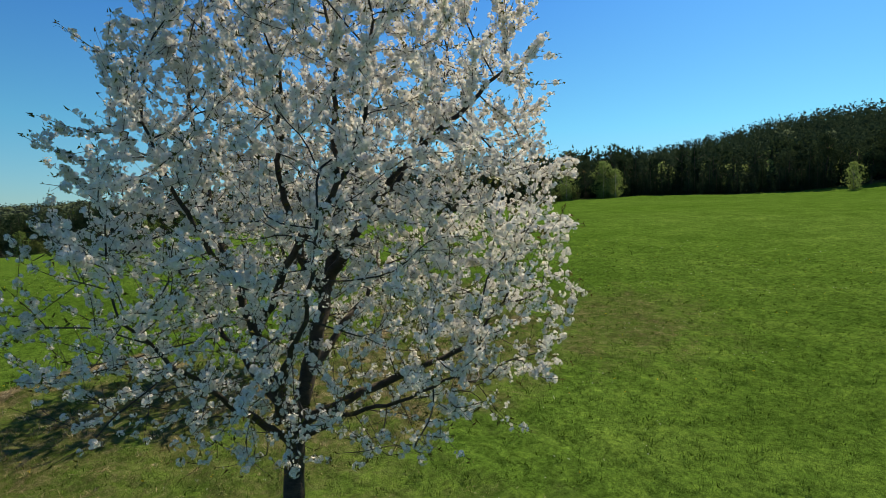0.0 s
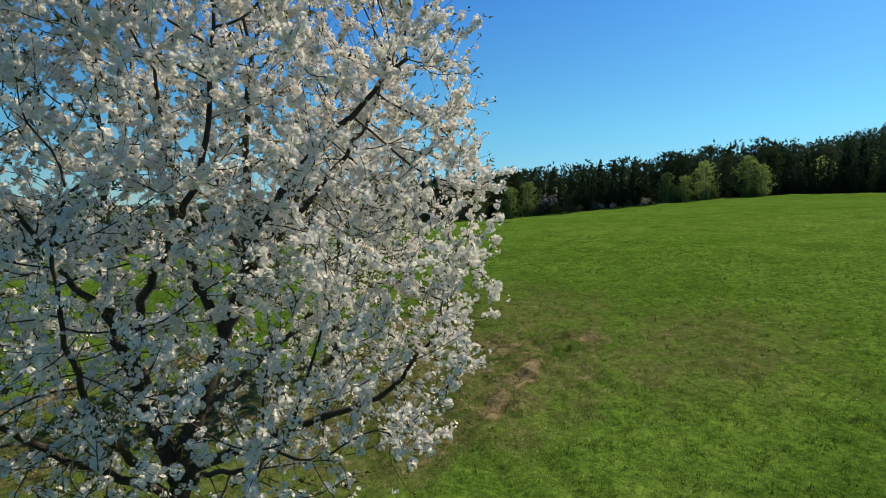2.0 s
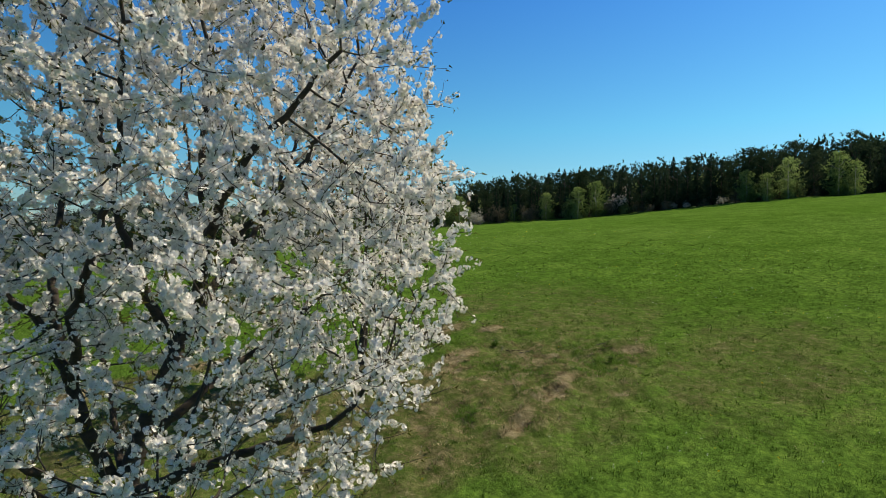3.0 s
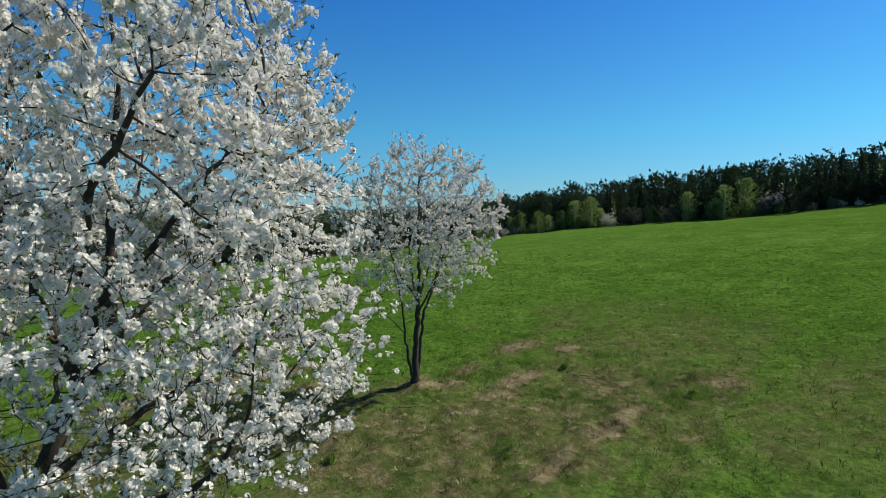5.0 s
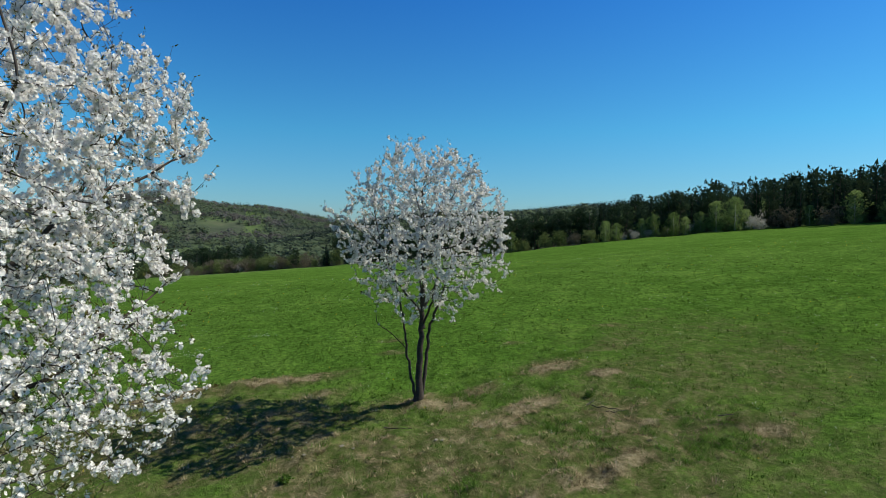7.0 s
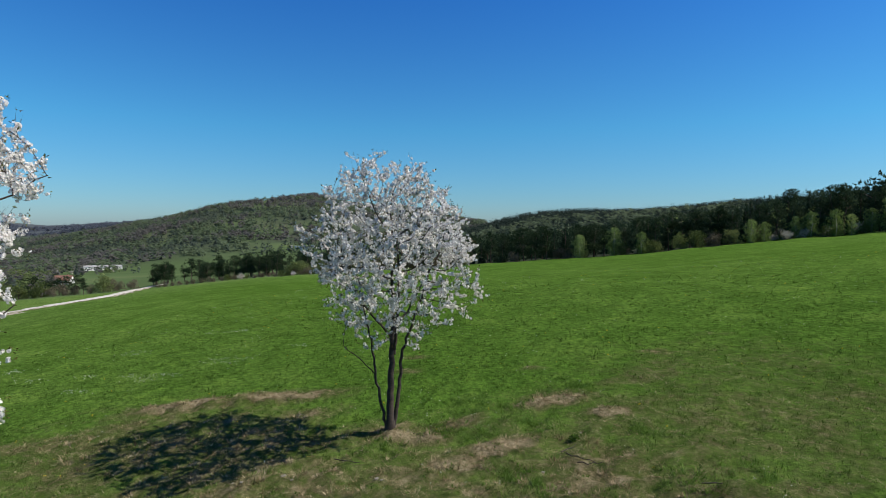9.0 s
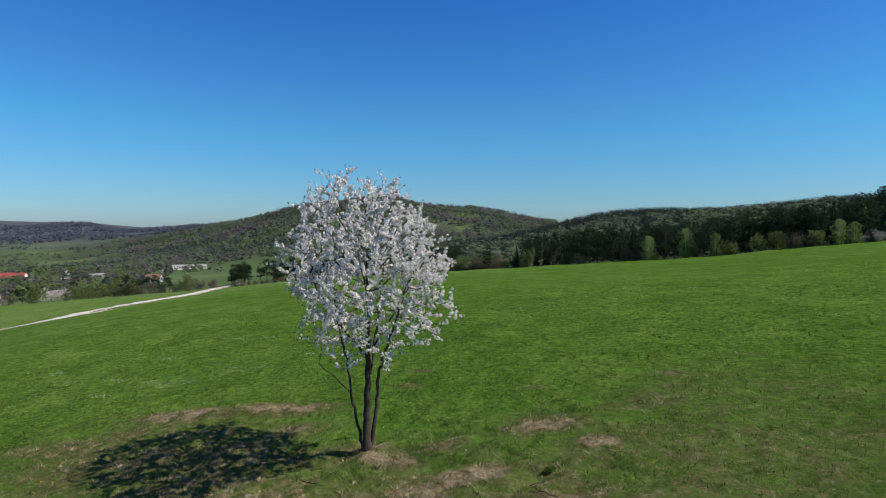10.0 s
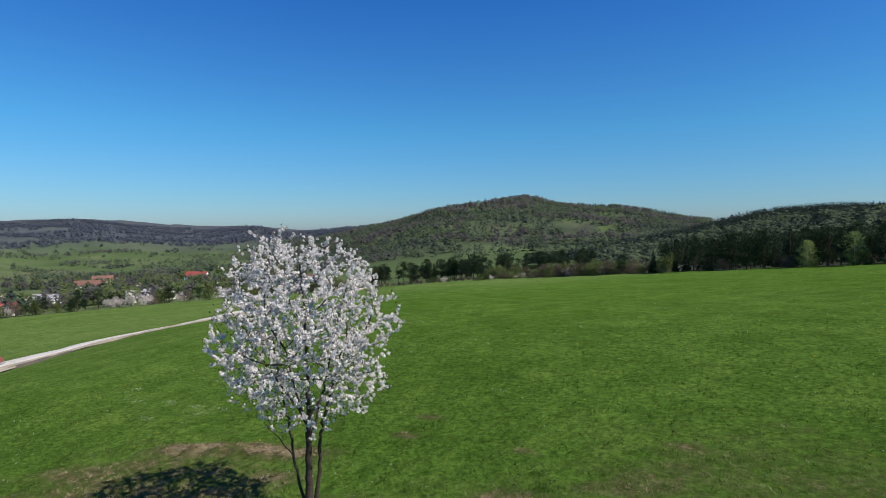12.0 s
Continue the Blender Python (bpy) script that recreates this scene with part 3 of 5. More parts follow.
def flowering_tree(name, label, base, stems, thick, crown, seed, goals, step, near, low, thin_at, twig, twig_share, gap, per, ball, radius, heavy):
    """heavy: how thickly it flowers, from the lowest wood to the top. Stems and limbs as given; branches that fill the crown; twigs along the thin ones, sleeved with clusters of flowers."""
    rng = np.random.default_rng(seed)
    thing = empty(name, *base)
    origin = np.array(base)
    at, up, may, stem_r, tips = [], [], [], [], []
    for no, (stem, (r0, r1)) in enumerate(zip(stems, thick)):
        q = np.array(stem, float)
        ln = np.r_[0, np.cumsum(np.linalg.norm(np.diff(q, axis=0), axis=1))]
        m = max(5, int(ln[-1] / 0.11))
        t = np.linspace(0, ln[-1], m)
        p = np.stack([np.interp(t, ln, q[:, k]) for k in range(3)], 1)
        for _ in range(3):
            p[1:-1] = (p[:-2] + 2 * p[1:-1] + p[2:]) / 4
        p[1:] += rng.normal(0, 0.012, p[1:].shape)
        r = r0 + (r1 - r0) * (t / t[-1]) ** 0.8
        if no == 0:
            r[0] *= 1.5
            r[1] *= 1.15
        v, f = tube(p - origin, r, 12 if no == 0 else 9)
        mesh_part("trunk" if no == 0 else "limb", mesh_from("limb", v, [f], True), M_BARK, thing, "dark cherry bark" if no == 0 else "")
        if no:
            tips.append((p[int(m * 0.7):], 1.0))
        for k in range(m):
            up.append(len(at) - 1 if k else -1)
            at.append(p[k])
            may.append(p[k, 2] > low and k > 1)
            stem_r.append(r[k])
    held = len(at)
    at, up = grow(rng, at, up, may, crown.fill(rng, goals), step, near, 0.16)
    n = len(at)
    area, kids = np.zeros(n), [[] for _ in range(n)]
    for i in range(n - 1, held - 1, -1):
        area[i] = max(area[i], 0.0033**2.3)
        area[up[i]] += area[i]
        kids[up[i]].append(i)
    rad = area ** (1 / 2.3)
    rad[:held] = stem_r
    thin, boughs, bearers = [], [], tips
    for i in range(held, n):
        if up[i] >= held and max(kids[up[i]], key=lambda k: rad[k]) == i:
            continue
        chain, rr = [up[i], i], [min(rad[i] * 1.1, rad[up[i]] * 0.8), rad[i]]
        while kids[chain[-1]]:
            chain.append(max(kids[chain[-1]], key=lambda k: rad[k]))
            rr.append(rad[chain[-1]])
        p, rr = at[chain], np.array(rr)
        d = unit(p[-1] - p[-2])
        # a leading shoot beyond the end
        out = p[-1] - np.array([*crown.c, p[-1, 2] - 0.6])
        way = unit(d + 0.5 * unit(out) + np.array([0, 0, 0.55]) + rng.normal(0, 0.15, 3))
        tip = p[-1] + np.outer(np.arange(1, 5) / 4, way) * rng.uniform(*twig) * 1.3
        p, rr = np.r_[p, tip], np.r_[rr, np.linspace(0.0029, 0.0014, 4)]
        for _ in range(2):
            p[1:-1] = (p[:-2] + 2 * p[1:-1] + p[2:]) / 4
        big = rr.max() > 0.012
        (boughs if big else thin).append(tube(p - origin, rr, 6 if big else 4))
        slim = rr < thin_at
        if slim.sum() > 1:
            bearers.append((p[slim], 1.0))
        turn = rng.uniform(0, 6.28)
        for k in range(1, len(p) - 2):
            if rr[k] > thin_at * 1.25 or rng.random() > twig_share:
                continue
            turn += 2.4 + rng.normal(0, 0.4)
            w = unit(side_way(unit(p[k + 1] - p[k]), rng.uniform(0.55, 1.0), turn) + np.array([0, 0, 0.22]))
            ln3 = rng.uniform(*twig)
            e = p[k] + np.outer(np.linspace(0, ln3, 4), w) + np.outer(np.linspace(0, 1, 4) ** 2, rng.normal(0, 0.012, 3) + np.array([0, 0, 0.1 * ln3]))
            thin.append(tube(e - origin, np.linspace(0.0029, 0.0014, 4), 3))
            bearers.append((e, 1.0))
    if boughs:
        v, f = gather(boughs)
        mesh_part("branchwork", mesh_from("branchwork", v, [f], True), M_BARK, thing, "dark spreading branches", kind="stuff")
    v, f = gather(thin)
    mesh_part("twigwork", mesh_from("twigwork", v, [f], True), M_TWIG, thing, "thin dark twigs", kind="stuff")
    # clusters of flowers sleeve the thin wood; the very tips stay bare with opening leaves
    a = np.concatenate([p[:-1] for p, _ in bearers])
    b = np.concatenate([p[1:] for p, _ in bearers])
    last = np.concatenate([np.r_[np.zeros(len(p) - 2), 1] for p, _ in bearers])
    ln = np.linalg.norm(b - a, axis=1)
    thinly = np.clip(1.0 + 0.75 * waves(a[:, 0] + a[:, 2], a[:, 1] - a[:, 2], seed, 0.9, 2), 0.15, 1.5) * np.interp(a[:, 2], [low - 0.4, low + 0.6, low + 2.0, low + 3.4], heavy)
    cnt = rng.poisson(ln / gap * thinly * np.where(last > 0, 0.6, 1.0))
    i = np.repeat(np.arange(len(a)), cnt)
    t = rng.random(len(i))[:, None] * np.where(last[i] > 0, 0.7, 1.0)[:, None]
    node = a[i] * (1 - t) + b[i] * t
    ax = unit(b[i] - a[i])
    away = unit(np.cross(ax, rng.normal(0, 1, (len(i), 3))) + 0.2 * ax + np.array([0, 0, 0.1]))
    size = ball * rng.uniform(0.6, 1.25, len(i))
    heart = node + away * (size * 0.55)[:, None]
    m = np.maximum(2, rng.poisson(per * (size / ball) ** 1.6))
    j = np.repeat(np.arange(len(i)), m)
    face = unit(away[j] * 0.35 + unit(rng.normal(0, 1, (len(j), 3))))
    place = heart[j] + face * (size[j] * rng.uniform(0.55, 1.0, len(j)))[:, None]
    v, f = blossoms(rng, place - origin, unit(face + rng.normal(0, 0.3, face.shape)), radius)
    mesh_part("blossom", mesh_from("blossom", v, [f]), M_PETAL, thing, "dense white cherry blossom", kind="stuff")
    ends = b[last > 0]
    way = unit((b - a)[last > 0])
    pick = rng.random(len(heart)) < 0.12
    c = np.r_[ends, heart[pick]] - origin
    v, f = spray(rng, c, 0.022, 3, 2.0, np.r_[way, away[pick]])
    mesh_part("young_leafage", mesh_from("young_leafage", v, [f]), M_BUD, thing, "bronze-green opening leaves", kind="stuff")
    return tagged(thing, label, "tree", "blossoming trees in the meadow")


def make_small_tree():
    rng = np.random.default_rng(41)
    z0 = h1(0, 0) - 0.06
    stems = [
        [(-0.05, 0, z0), (-0.05, -0.01, 0.5), (-0.03, -0.03, 1.1), (0.0, -0.05, 1.7), (0.03, -0.06, 2.4), (0.0, -0.08, 3.2), (0.02, -0.1, 3.9)],
        [(0.0, 0.05, z0), (0.03, 0.1, 0.4), (0.09, 0.12, 0.9), (0.12, 0.1, 1.5), (0.3, 0.06, 1.9), (0.5, 0.1, 2.5), (0.72, 0.15, 3.2)],
        [(-0.11, -0.04, z0), (-0.19, -0.08, 0.5), (-0.28, -0.14, 1.1), (-0.34, -0.2, 1.7), (-0.45, -0.25, 2.3), (-0.6, -0.3, 3.0)],
        [(0.03, -0.05, 1.6), (0.2, -0.35, 2.0), (0.35, -0.62, 2.6), (0.4, -0.8, 3.2)],
        [(0.04, -0.03, 1.5), (-0.05, 0.25, 2.0), (-0.1, 0.55, 2.7), (-0.12, 0.75, 3.3)],
        [(-0.28, -0.14, 1.1), (-0.52, -0.25, 1.4), (-0.85, -0.35, 1.65)],
        [(0.03, -0.05, 1.75), (-0.3, -0.2, 2.2), (-0.62, -0.5, 2.8), (-0.75, -0.65, 3.3)],
        [(0.04, -0.05, 1.9), (0.3, 0.35, 2.5), (0.6, 0.6, 3.2)],
    ]
    thick = [(0.08, 0.014), (0.045, 0.011), (0.032, 0.01), (0.026, 0.009), (0.028, 0.01), (0.012, 0.005), (0.026, 0.009), (0.024, 0.009)]
    prof = [(1.5, 0.3), (1.8, 0.7), (2.2, 1.12), (2.8, 1.5), (3.4, 1.66), (3.9, 1.55), (4.3, 1.32), (4.65, 1.05), (4.9, 0.7), (5.08, 0.25)]
    crown = Crown(rng, prof, 0.0, -0.1, (0, -0.1), 0.26)
    flowering_tree("small_cherry_tree", "slender white-blossoming cherry tree with several dark stems in the meadow", (0, 0, z0), stems, thick, crown, 42, 1700, 0.09, 0.13, 1.55, 0.007, (0.06, 0.2), 0.5, 0.034, 6.5, 0.022, 0.014, (0.25, 0.7, 1.1, 1.05))


def make_big_tree():
    rng = np.random.default_rng(51)
    bx, by = -4.05, -7.25
    z0 = h1(bx, by) - 0.08
    stems = [
        [(bx, by, z0), (-4.06, -7.24, 0.0), (-4.0, -7.2, 0.6), (-3.93, -7.2, 1.1), (-3.78, -7.18, 1.6), (-3.6, -7.1, 2.0), (-3.44, -6.98, 2.3), (-3.38, -7.05, 2.8), (-3.4, -7.0, 3.6), (-3.35, -6.95, 4.5)],
        [(-3.5, -7.02, 2.2), (-3.4, -7.4, 2.75), (-3.3, -7.8, 3.2), (-3.12, -8.14, 3.51), (-2.86, -8.3, 3.79), (-2.65, -8.55, 4.1)],
        [(-3.6, -7.1, 2.0), (-3.8, -7.05, 2.45), (-4.05, -7.07, 3.2), (-4.1, -7.3, 4.1)],
        [(-3.93, -7.2, 0.95), (-3.55, -7.5, 1.2), (-3.0, -7.8, 1.4), (-2.47, -8.02, 1.6), (-2.2, -8.2, 2.1)],
        [(-3.97, -7.2, 0.85), (-4.2, -7.15, 1.5), (-4.39, -7.1, 2.08), (-4.5, -6.75, 2.7), (-4.45, -6.48, 3.15), (-4.5, -6.2, 4.0)],
        [(-4.0, -7.2, 0.75), (-4.5, -7.5, 1.2), (-5.0, -7.7, 1.6), (-5.5, -7.75, 2.1)],
        [(-4.3, -7.12, 1.8), (-4.2, -7.6, 2.5), (-3.95, -8.0, 3.1), (-3.88, -8.14, 3.5), (-3.85, -8.25, 4.3)],
        [(-4.2, -7.3, 1.05), (-4.5, -7.95, 1.6), (-4.63, -8.6, 2.2), (-4.7, -8.8, 2.8)],
        [(-3.85, -7.18, 1.35), (-3.3, -6.9, 1.7), (-2.6, -6.6, 2.1), (-1.95, -6.3, 2.6)],
        [(-3.5, -7.0, 2.25), (-3.0, -6.7, 2.9), (-2.6, -6.3, 3.6), (-2.3, -6.0, 4.3)],
        [(-3.95, -7.2, 0.9), (-4.1, -6.5, 1.4), (-4.3, -5.8, 2.0), (-4.5, -5.4, 2.6)],
        [(-3.4, -7.0, 2.5), (-3.5, -6.4, 3.1), (-3.5, -5.9, 3.9)],
        [(-3.42, -7.3, 2.65), (-2.9, -7.4, 3.2), (-2.4, -7.4, 3.9), (-2.2, -7.4, 4.4)],
        [(-3.95, -7.2, 0.8), (-3.9, -7.8, 1.15), (-3.7, -8.5, 1.4), (-3.6, -9.0, 1.7)],
        [(-4.4, -7.1, 2.15), (-4.9, -7.2, 2.8), (-5.2, -7.2, 3.5)],
        [(-2.6, -6.3, 3.6), (-2.2, -5.85, 3.9), (-1.9, -5.5, 4.15), (-1.75, -5.35, 4.35)],
        [(-2.6, -6.6, 2.1), (-2.2, -6.1, 2.6), (-1.9, -5.6, 3.0)],
    ]
    thick = [(0.13, 0.016), (0.06, 0.013), (0.05, 0.012), (0.055, 0.011), (0.065, 0.012), (0.042, 0.009), (0.042, 0.011), (0.036, 0.009), (0.045, 0.01), (0.042, 0.01), (0.04, 0.01), (0.03, 0.01), (0.036, 0.01), (0.03, 0.008), (0.032, 0.01), (0.02, 0.006), (0.018, 0.006)]
    prof = [(0.75, 0.8), (1.05, 1.5), (1.4, 2.0), (1.9, 2.2), (2.6, 2.15), (3.3, 1.98), (4.1, 1.92), (4.7, 1.75), (5.3, 1.45), (5.8, 1.0), (6.2, 0.5), (6.4, 0.15)]
    crown = Crown(rng, prof, -3.8, -7.35, (0.3, 0.4), 0.1, ((0.84, 0.46, 4.3), (0.3, 0.06, 2.2), (2.4, -0.16, 4.3), (-0.55, 0.08, 4.6)))
    flowering_tree("large_cherry_tree", "large cherry tree smothered in white blossom on dark limbs", (bx, by, z0), stems, thick, crown, 52, 3600, 0.11, 0.17, 0.85, 0.0078, (0.08, 0.3), 0.6, 0.042, 8, 0.027, 0.014, (0.2, 0.5, 0.95, 1.25))


make_small_tree()
make_big_tree()


# ---- trees of the forest edge and the village ----
def crown_spots(rng, kind, h, count):
    """Spots and directions of foliage for a tree of height h, by its habit."""
    if kind == "spruce":
        f = 0.05 + 0.95 * rng.random(count) ** 1.25
        r = 0.2 * h * (1 - f) ** 0.85 * rng.uniform(0.35, 1.0, count) * (0.85 + 0.25 * np.sin(f * h * 5.0)) + 0.05
        a = rng.uniform(0, 2 * np.pi, count)
        p = np.c_[r * np.cos(a), r * np.sin(a), f * h * 0.97]
        w = np.c_[np.cos(a), np.sin(a), np.full(count, -0.25)]
        w[f > 0.9] = (0, 0, 1.5)
        return p, w, 0.4 + 0.75 * (1 - f)
    elif kind == "pine":
        n = 18
        cz = rng.uniform(0.26, 0.95, n) * h
        ca = rng.uniform(0, 2 * np.pi, n)
        cr = 0.16 * h * np.sqrt(np.clip(1.25 - cz / h, 0.1, 1)) * rng.uniform(0.3, 1.25, n)
        cen = np.c_[cr * np.cos(ca), cr * np.sin(ca), cz]
        k = rng.integers(0, n, count)
        p = cen[k] + rng.normal(0, 1, (count, 3)) * np.array([0.075, 0.075, 0.035]) * h
        w = unit(p - np.array([0, 0, 0.55 * h]))
    elif kind == "birch":
        f = rng.random(count) ** 1.15
        a = rng.uniform(0, 2 * np.pi, count)
        lump = 0.78 + 0.28 * np.sin(3 * a + 9 * f + h) + 0.2 * np.sin(5 * a - 14 * f) + 0.16 * np.sin(17 * f + 2 * a)
        r = 0.17 * h * (4 * (0.04 + 0.96 * f) * (1.02 - f)) ** 0.5 * np.sqrt(rng.random(count)) * lump
        p = np.c_[r * np.cos(a), r * np.sin(a), (0.03 + 0.97 * f) * h]
        w = np.c_[np.cos(a), np.sin(a), np.full(count, 0.3)]
    else:
        n = 14
        ca, cr = rng.uniform(0, 2 * np.pi, n), rng.uniform(0.05, 0.42, n) * h
        cen = np.c_[cr * np.cos(ca), cr * np.sin(ca), rng.uniform(0.16, 0.76, n) * (1.1 - 0.8 * cr / h) * h]
        k = rng.integers(0, n, count)
        d = unit(rng.normal(0, 1, (count, 3)))
        p = cen[k] + d * (0.23 * h * rng.random(count) ** 0.4)[:, None]
        p[:, 2] = np.clip(p[:, 2], 0.06 * h, None)
        w = d
    return p, w, np.ones(count)


def tree_proto(name, label, kind, leaf, bark, h, seed, count, size, tris, slim=1.0):
    """One tree with trunk, boughs and crown, standing at the origin."""
    rng = np.random.default_rng(seed)
    thing = empty(name, 0, 0, 0)
    top = h * (0.9 if kind != "round" else 0.55)
    zz = np.linspace(-0.3, top, 7)
    bend = np.cumsum(rng.normal(0, 0.012 * h, (7, 2)), 0) * (0 if kind == "spruce" else 1)
    p = np.c_[bend - bend[0], zz]
    r = np.interp(zz, [-0.3, top], [0.022 * h, 0.004 * h])
    v, f = tube(p, r, 7)
    mesh_part("trunk", mesh_from("trunk", v, [f], True), bark, thing)
    boughs = []
    for k in range(10 if kind != "spruce" else 4):
        z = rng.uniform(0.3, 0.85) * top
        a = rng.uniform(0, 2 * np.pi)
        ln = rng.uniform(0.1, 0.2) * h
        b = np.array([np.interp(z, zz, p[:, 0]), np.interp(z, zz, p[:, 1]), z])
        e = np.array([math.cos(a), math.sin(a), 0.45])
        boughs.append(tube(np.stack([b, b + e * ln * 0.5, b + e * ln + np.array([0, 0, 0.03 * h])]), [0.007 * h, 0.005 * h, 0.002 * h], 4))
    v, f = gather(boughs)
    mesh_part("branchwork", mesh_from("branchwork", v, [f], True), bark, thing, kind="stuff")
    q, w, k = crown_spots(rng, kind, h, count)
    q[:, :2] *= slim
    v, f = spray(rng, q, size * k, tris, 1.3, w, spread=0.28 if kind == "spruce" else 0.5)
    v[:, 2] = np.maximum(v[:, 2], 0.02)
    mesh_part("crown", mesh_from("crown", v, [f]), leaf, thing, kind="stuff")
    return tagged(thing, label, "tree", "trees of the forest edge")


M_SHRUB = leaf_mat("shrub_leaves", (0.09, 0.12, 0.045), (0.18, 0.22, 0.09), 0.4, True)
PROTO = {
    "pine": [tree_proto("pine_tree", "dark green pine at the forest edge", "pine", M_PINE, M_TRUNK, 10, 100 + k, 460, 0.33, 5) for k in range(4)],
    "spruce": [tree_proto("spruce_tree", "dark pointed spruce at the forest edge", "spruce", M_SPRUCE, M_TRUNK, 10, 110 + k, 460, 0.42, 5, 0.85 + 0.12 * k) for k in range(3)],
    "birch": [tree_proto("birch_tree", "young tree in fresh light green leaf before the dark forest", "birch", M_LEAF, M_BIRCH, 8, 120 + k, 700, 0.25, 5, 1.9) for k in range(3)],
    "bare": [tree_proto("bare_tree", "greyish brown shrubby tree still without leaves", "round", M_BARE, M_TRUNK, 5, 130 + k, 340, 0.25, 5) for k in range(2)],
    "bloom": [tree_proto("blossoming_shrub", "pale pinkish white blossoming wild cherry shrub", "round", M_BLOOM, M_TRUNK, 5, 140 + k, 340, 0.25, 5) for k in range(2)],
    "green": [tree_proto("green_shrub", "low rounded shrub in dull green leaf", "round", M_SHRUB, M_TRUNK, 4, 150 + k, 340, 0.25, 5) for k in range(2)],
}
HEIGHT = {"pine": 10, "spruce": 10, "birch": 8, "bare": 5, "bloom": 5, "green": 4}
FIRST = set()
tree_rng = np.random.default_rng(77)


def put_tree(kind, x, y, h, group=""):
    """Stand a tree of that kind and height on the ground; the prototypes themselves are used first."""
    src = PROTO[kind][tree_rng.integers(0, len(PROTO[kind]))]
    s = h / HEIGHT[kind]
    m = pose(x, y, h1(x, y) - 0.1, 0, 0, tree_rng.uniform(0, 360)) @ Matrix.Diagonal((s, s, s, 1))
    if src.name not in FIRST:
        FIRST.add(src.name)
        src.matrix_basis = m
        ob = src
    else:
        ob = copy_thing(src, m)
        ob.scale = (s, s, s)
    if group:
        ob["group"] = group
    return ob


# light green trees and shrubs standing out before the dark forest: bearing, height, kind
LIGHT = [(-1.4, 5.5, "birch"), (2.2, 6.3, "birch"), (4.5, 5.0, "birch"), (5.6, 3.8, "green"), (7.8, 3.8, "green"), (9.2, 3.8, "green"), (10.5, 3.4, "bare"), (12.1, 3.4, "green"), (13.3, 5.0, "birch"), (14.6, 3.8, "birch"),
         (16.5, 4.4, "birch"), (17.9, 5.0, "birch"), (19.4, 5.4, "birch"), (20.3, 4.4, "birch"), (21.4, 5.4, "birch"), (22.9, 6.4, "birch"), (24.3, 7.8, "birch"), (25.3, 5.2, "birch"), (28.4, 5.0, "bare"), (31.6, 4.6, "bare"), (30.1, 5.0, "birch"),
         (33.0, 6.0, "birch"), (36.4, 8.6, "birch"), (37.9, 8.0, "birch"), (51.0, 7.6, "birch"), (52.6, 7.0, "birch"), (54.2, 7.6, "birch"), (58.0, 7.4, "birch"), (58.9, 6.5, "birch")]


def kind_at(az):
    """The sort and height of the front trees along the forest edge."""
    u = tree_rng.random()
    if az < -14:
        return ("bare", 4.5) if u < 0.45 else ("green", 3.5) if u < 0.75 else ("pine", 8)
    if az < 12:
        return ("pine", 9.5) if u < 0.7 else ("spruce", 9) if u < 0.92 else ("bare", 4)
    if az < 60:
        return ("spruce", 9.0) if u < 0.48 else ("pine", 9.0) if u < 0.9 else ("bare", 4)
    if az < 79:
        return ("spruce", 6.0)
    return ("birch", 5) if u < 0.3 else ("pine", 8)


def low(az):
    """The trees are lower where the forest edge runs downhill."""
    return np.interp(az, [-20, 10, 20, 30], [0.76, 0.76, 1.0, 1.06])


def forest_edge():
    az = -20.0
    while az < 90:
        r = float(edge_r(az)) + tree_rng.uniform(0.5, 3.0)
        kind, h = kind_at(az)
        put_tree(kind, *polar(az, r), h * low(az) * tree_rng.uniform(0.82, 1.15))
        az += tree_rng.uniform(0.55, 1.0) * (0.75 if 60 < az < 79 else 1.25)
    az = -13.0
    while az < 88:
        r = float(edge_r(az)) + tree_rng.uniform(5, 9)
        kind = "pine" if tree_rng.random() < (0.8 if az < 12 else 0.3) else "spruce"
        put_tree(kind, *polar(az, r), (9.5 if az < 62 else 9.0) * low(az) * tree_rng.uniform(0.85, 1.2))
        az += tree_rng.uniform(1.0, 1.8)
    for az, h, kind in LIGHT:
        if kind == "birch":
            put_tree("green", *polar(az + tree_rng.uniform(-0.9, 0.9), float(edge_r(az)) - 1.0), h * tree_rng.uniform(0.35, 0.6))
        put_tree(kind, *polar(az + tree_rng.uniform(-0.3, 0.3), float(edge_r(az)) - tree_rng.uniform(0.6, 3.4)), h * tree_rng.uniform(0.75, 1.12))
    az = 9.0
    while az < 58:
        u = tree_rng.random()
        put_tree("bare" if u < 0.5 else "green" if u < 0.8 else "bloom", *polar(az, float(edge_r(az)) - tree_rng.uniform(-0.8, 1.2)), tree_rng.uniform(1.4, 3.4), "shrubs along the field edge")
        az += tree_rng.uniform(0.6, 2.2)
    put_tree("bloom", *polar(15.9, 130), 2.6)
    put_tree("bloom", *polar(15.1, 131), 1.8)
    put_tree("bloom", *polar(26.3, 134), 4.2)
    put_tree("bloom", 86.0, 90.0, 6.0)
    put_tree("birch", 160, 38, 9)
    put_tree("birch", 128, 14, 5.5)
    # tall group of spruces behind the edge
    for k in range(7):
        put_tree("spruce", 158 + 2.2 * k + tree_rng.uniform(-1, 1), 79 - 3.4 * k, 13 * tree_rng.uniform(0.9, 1.1))


forest_edge()


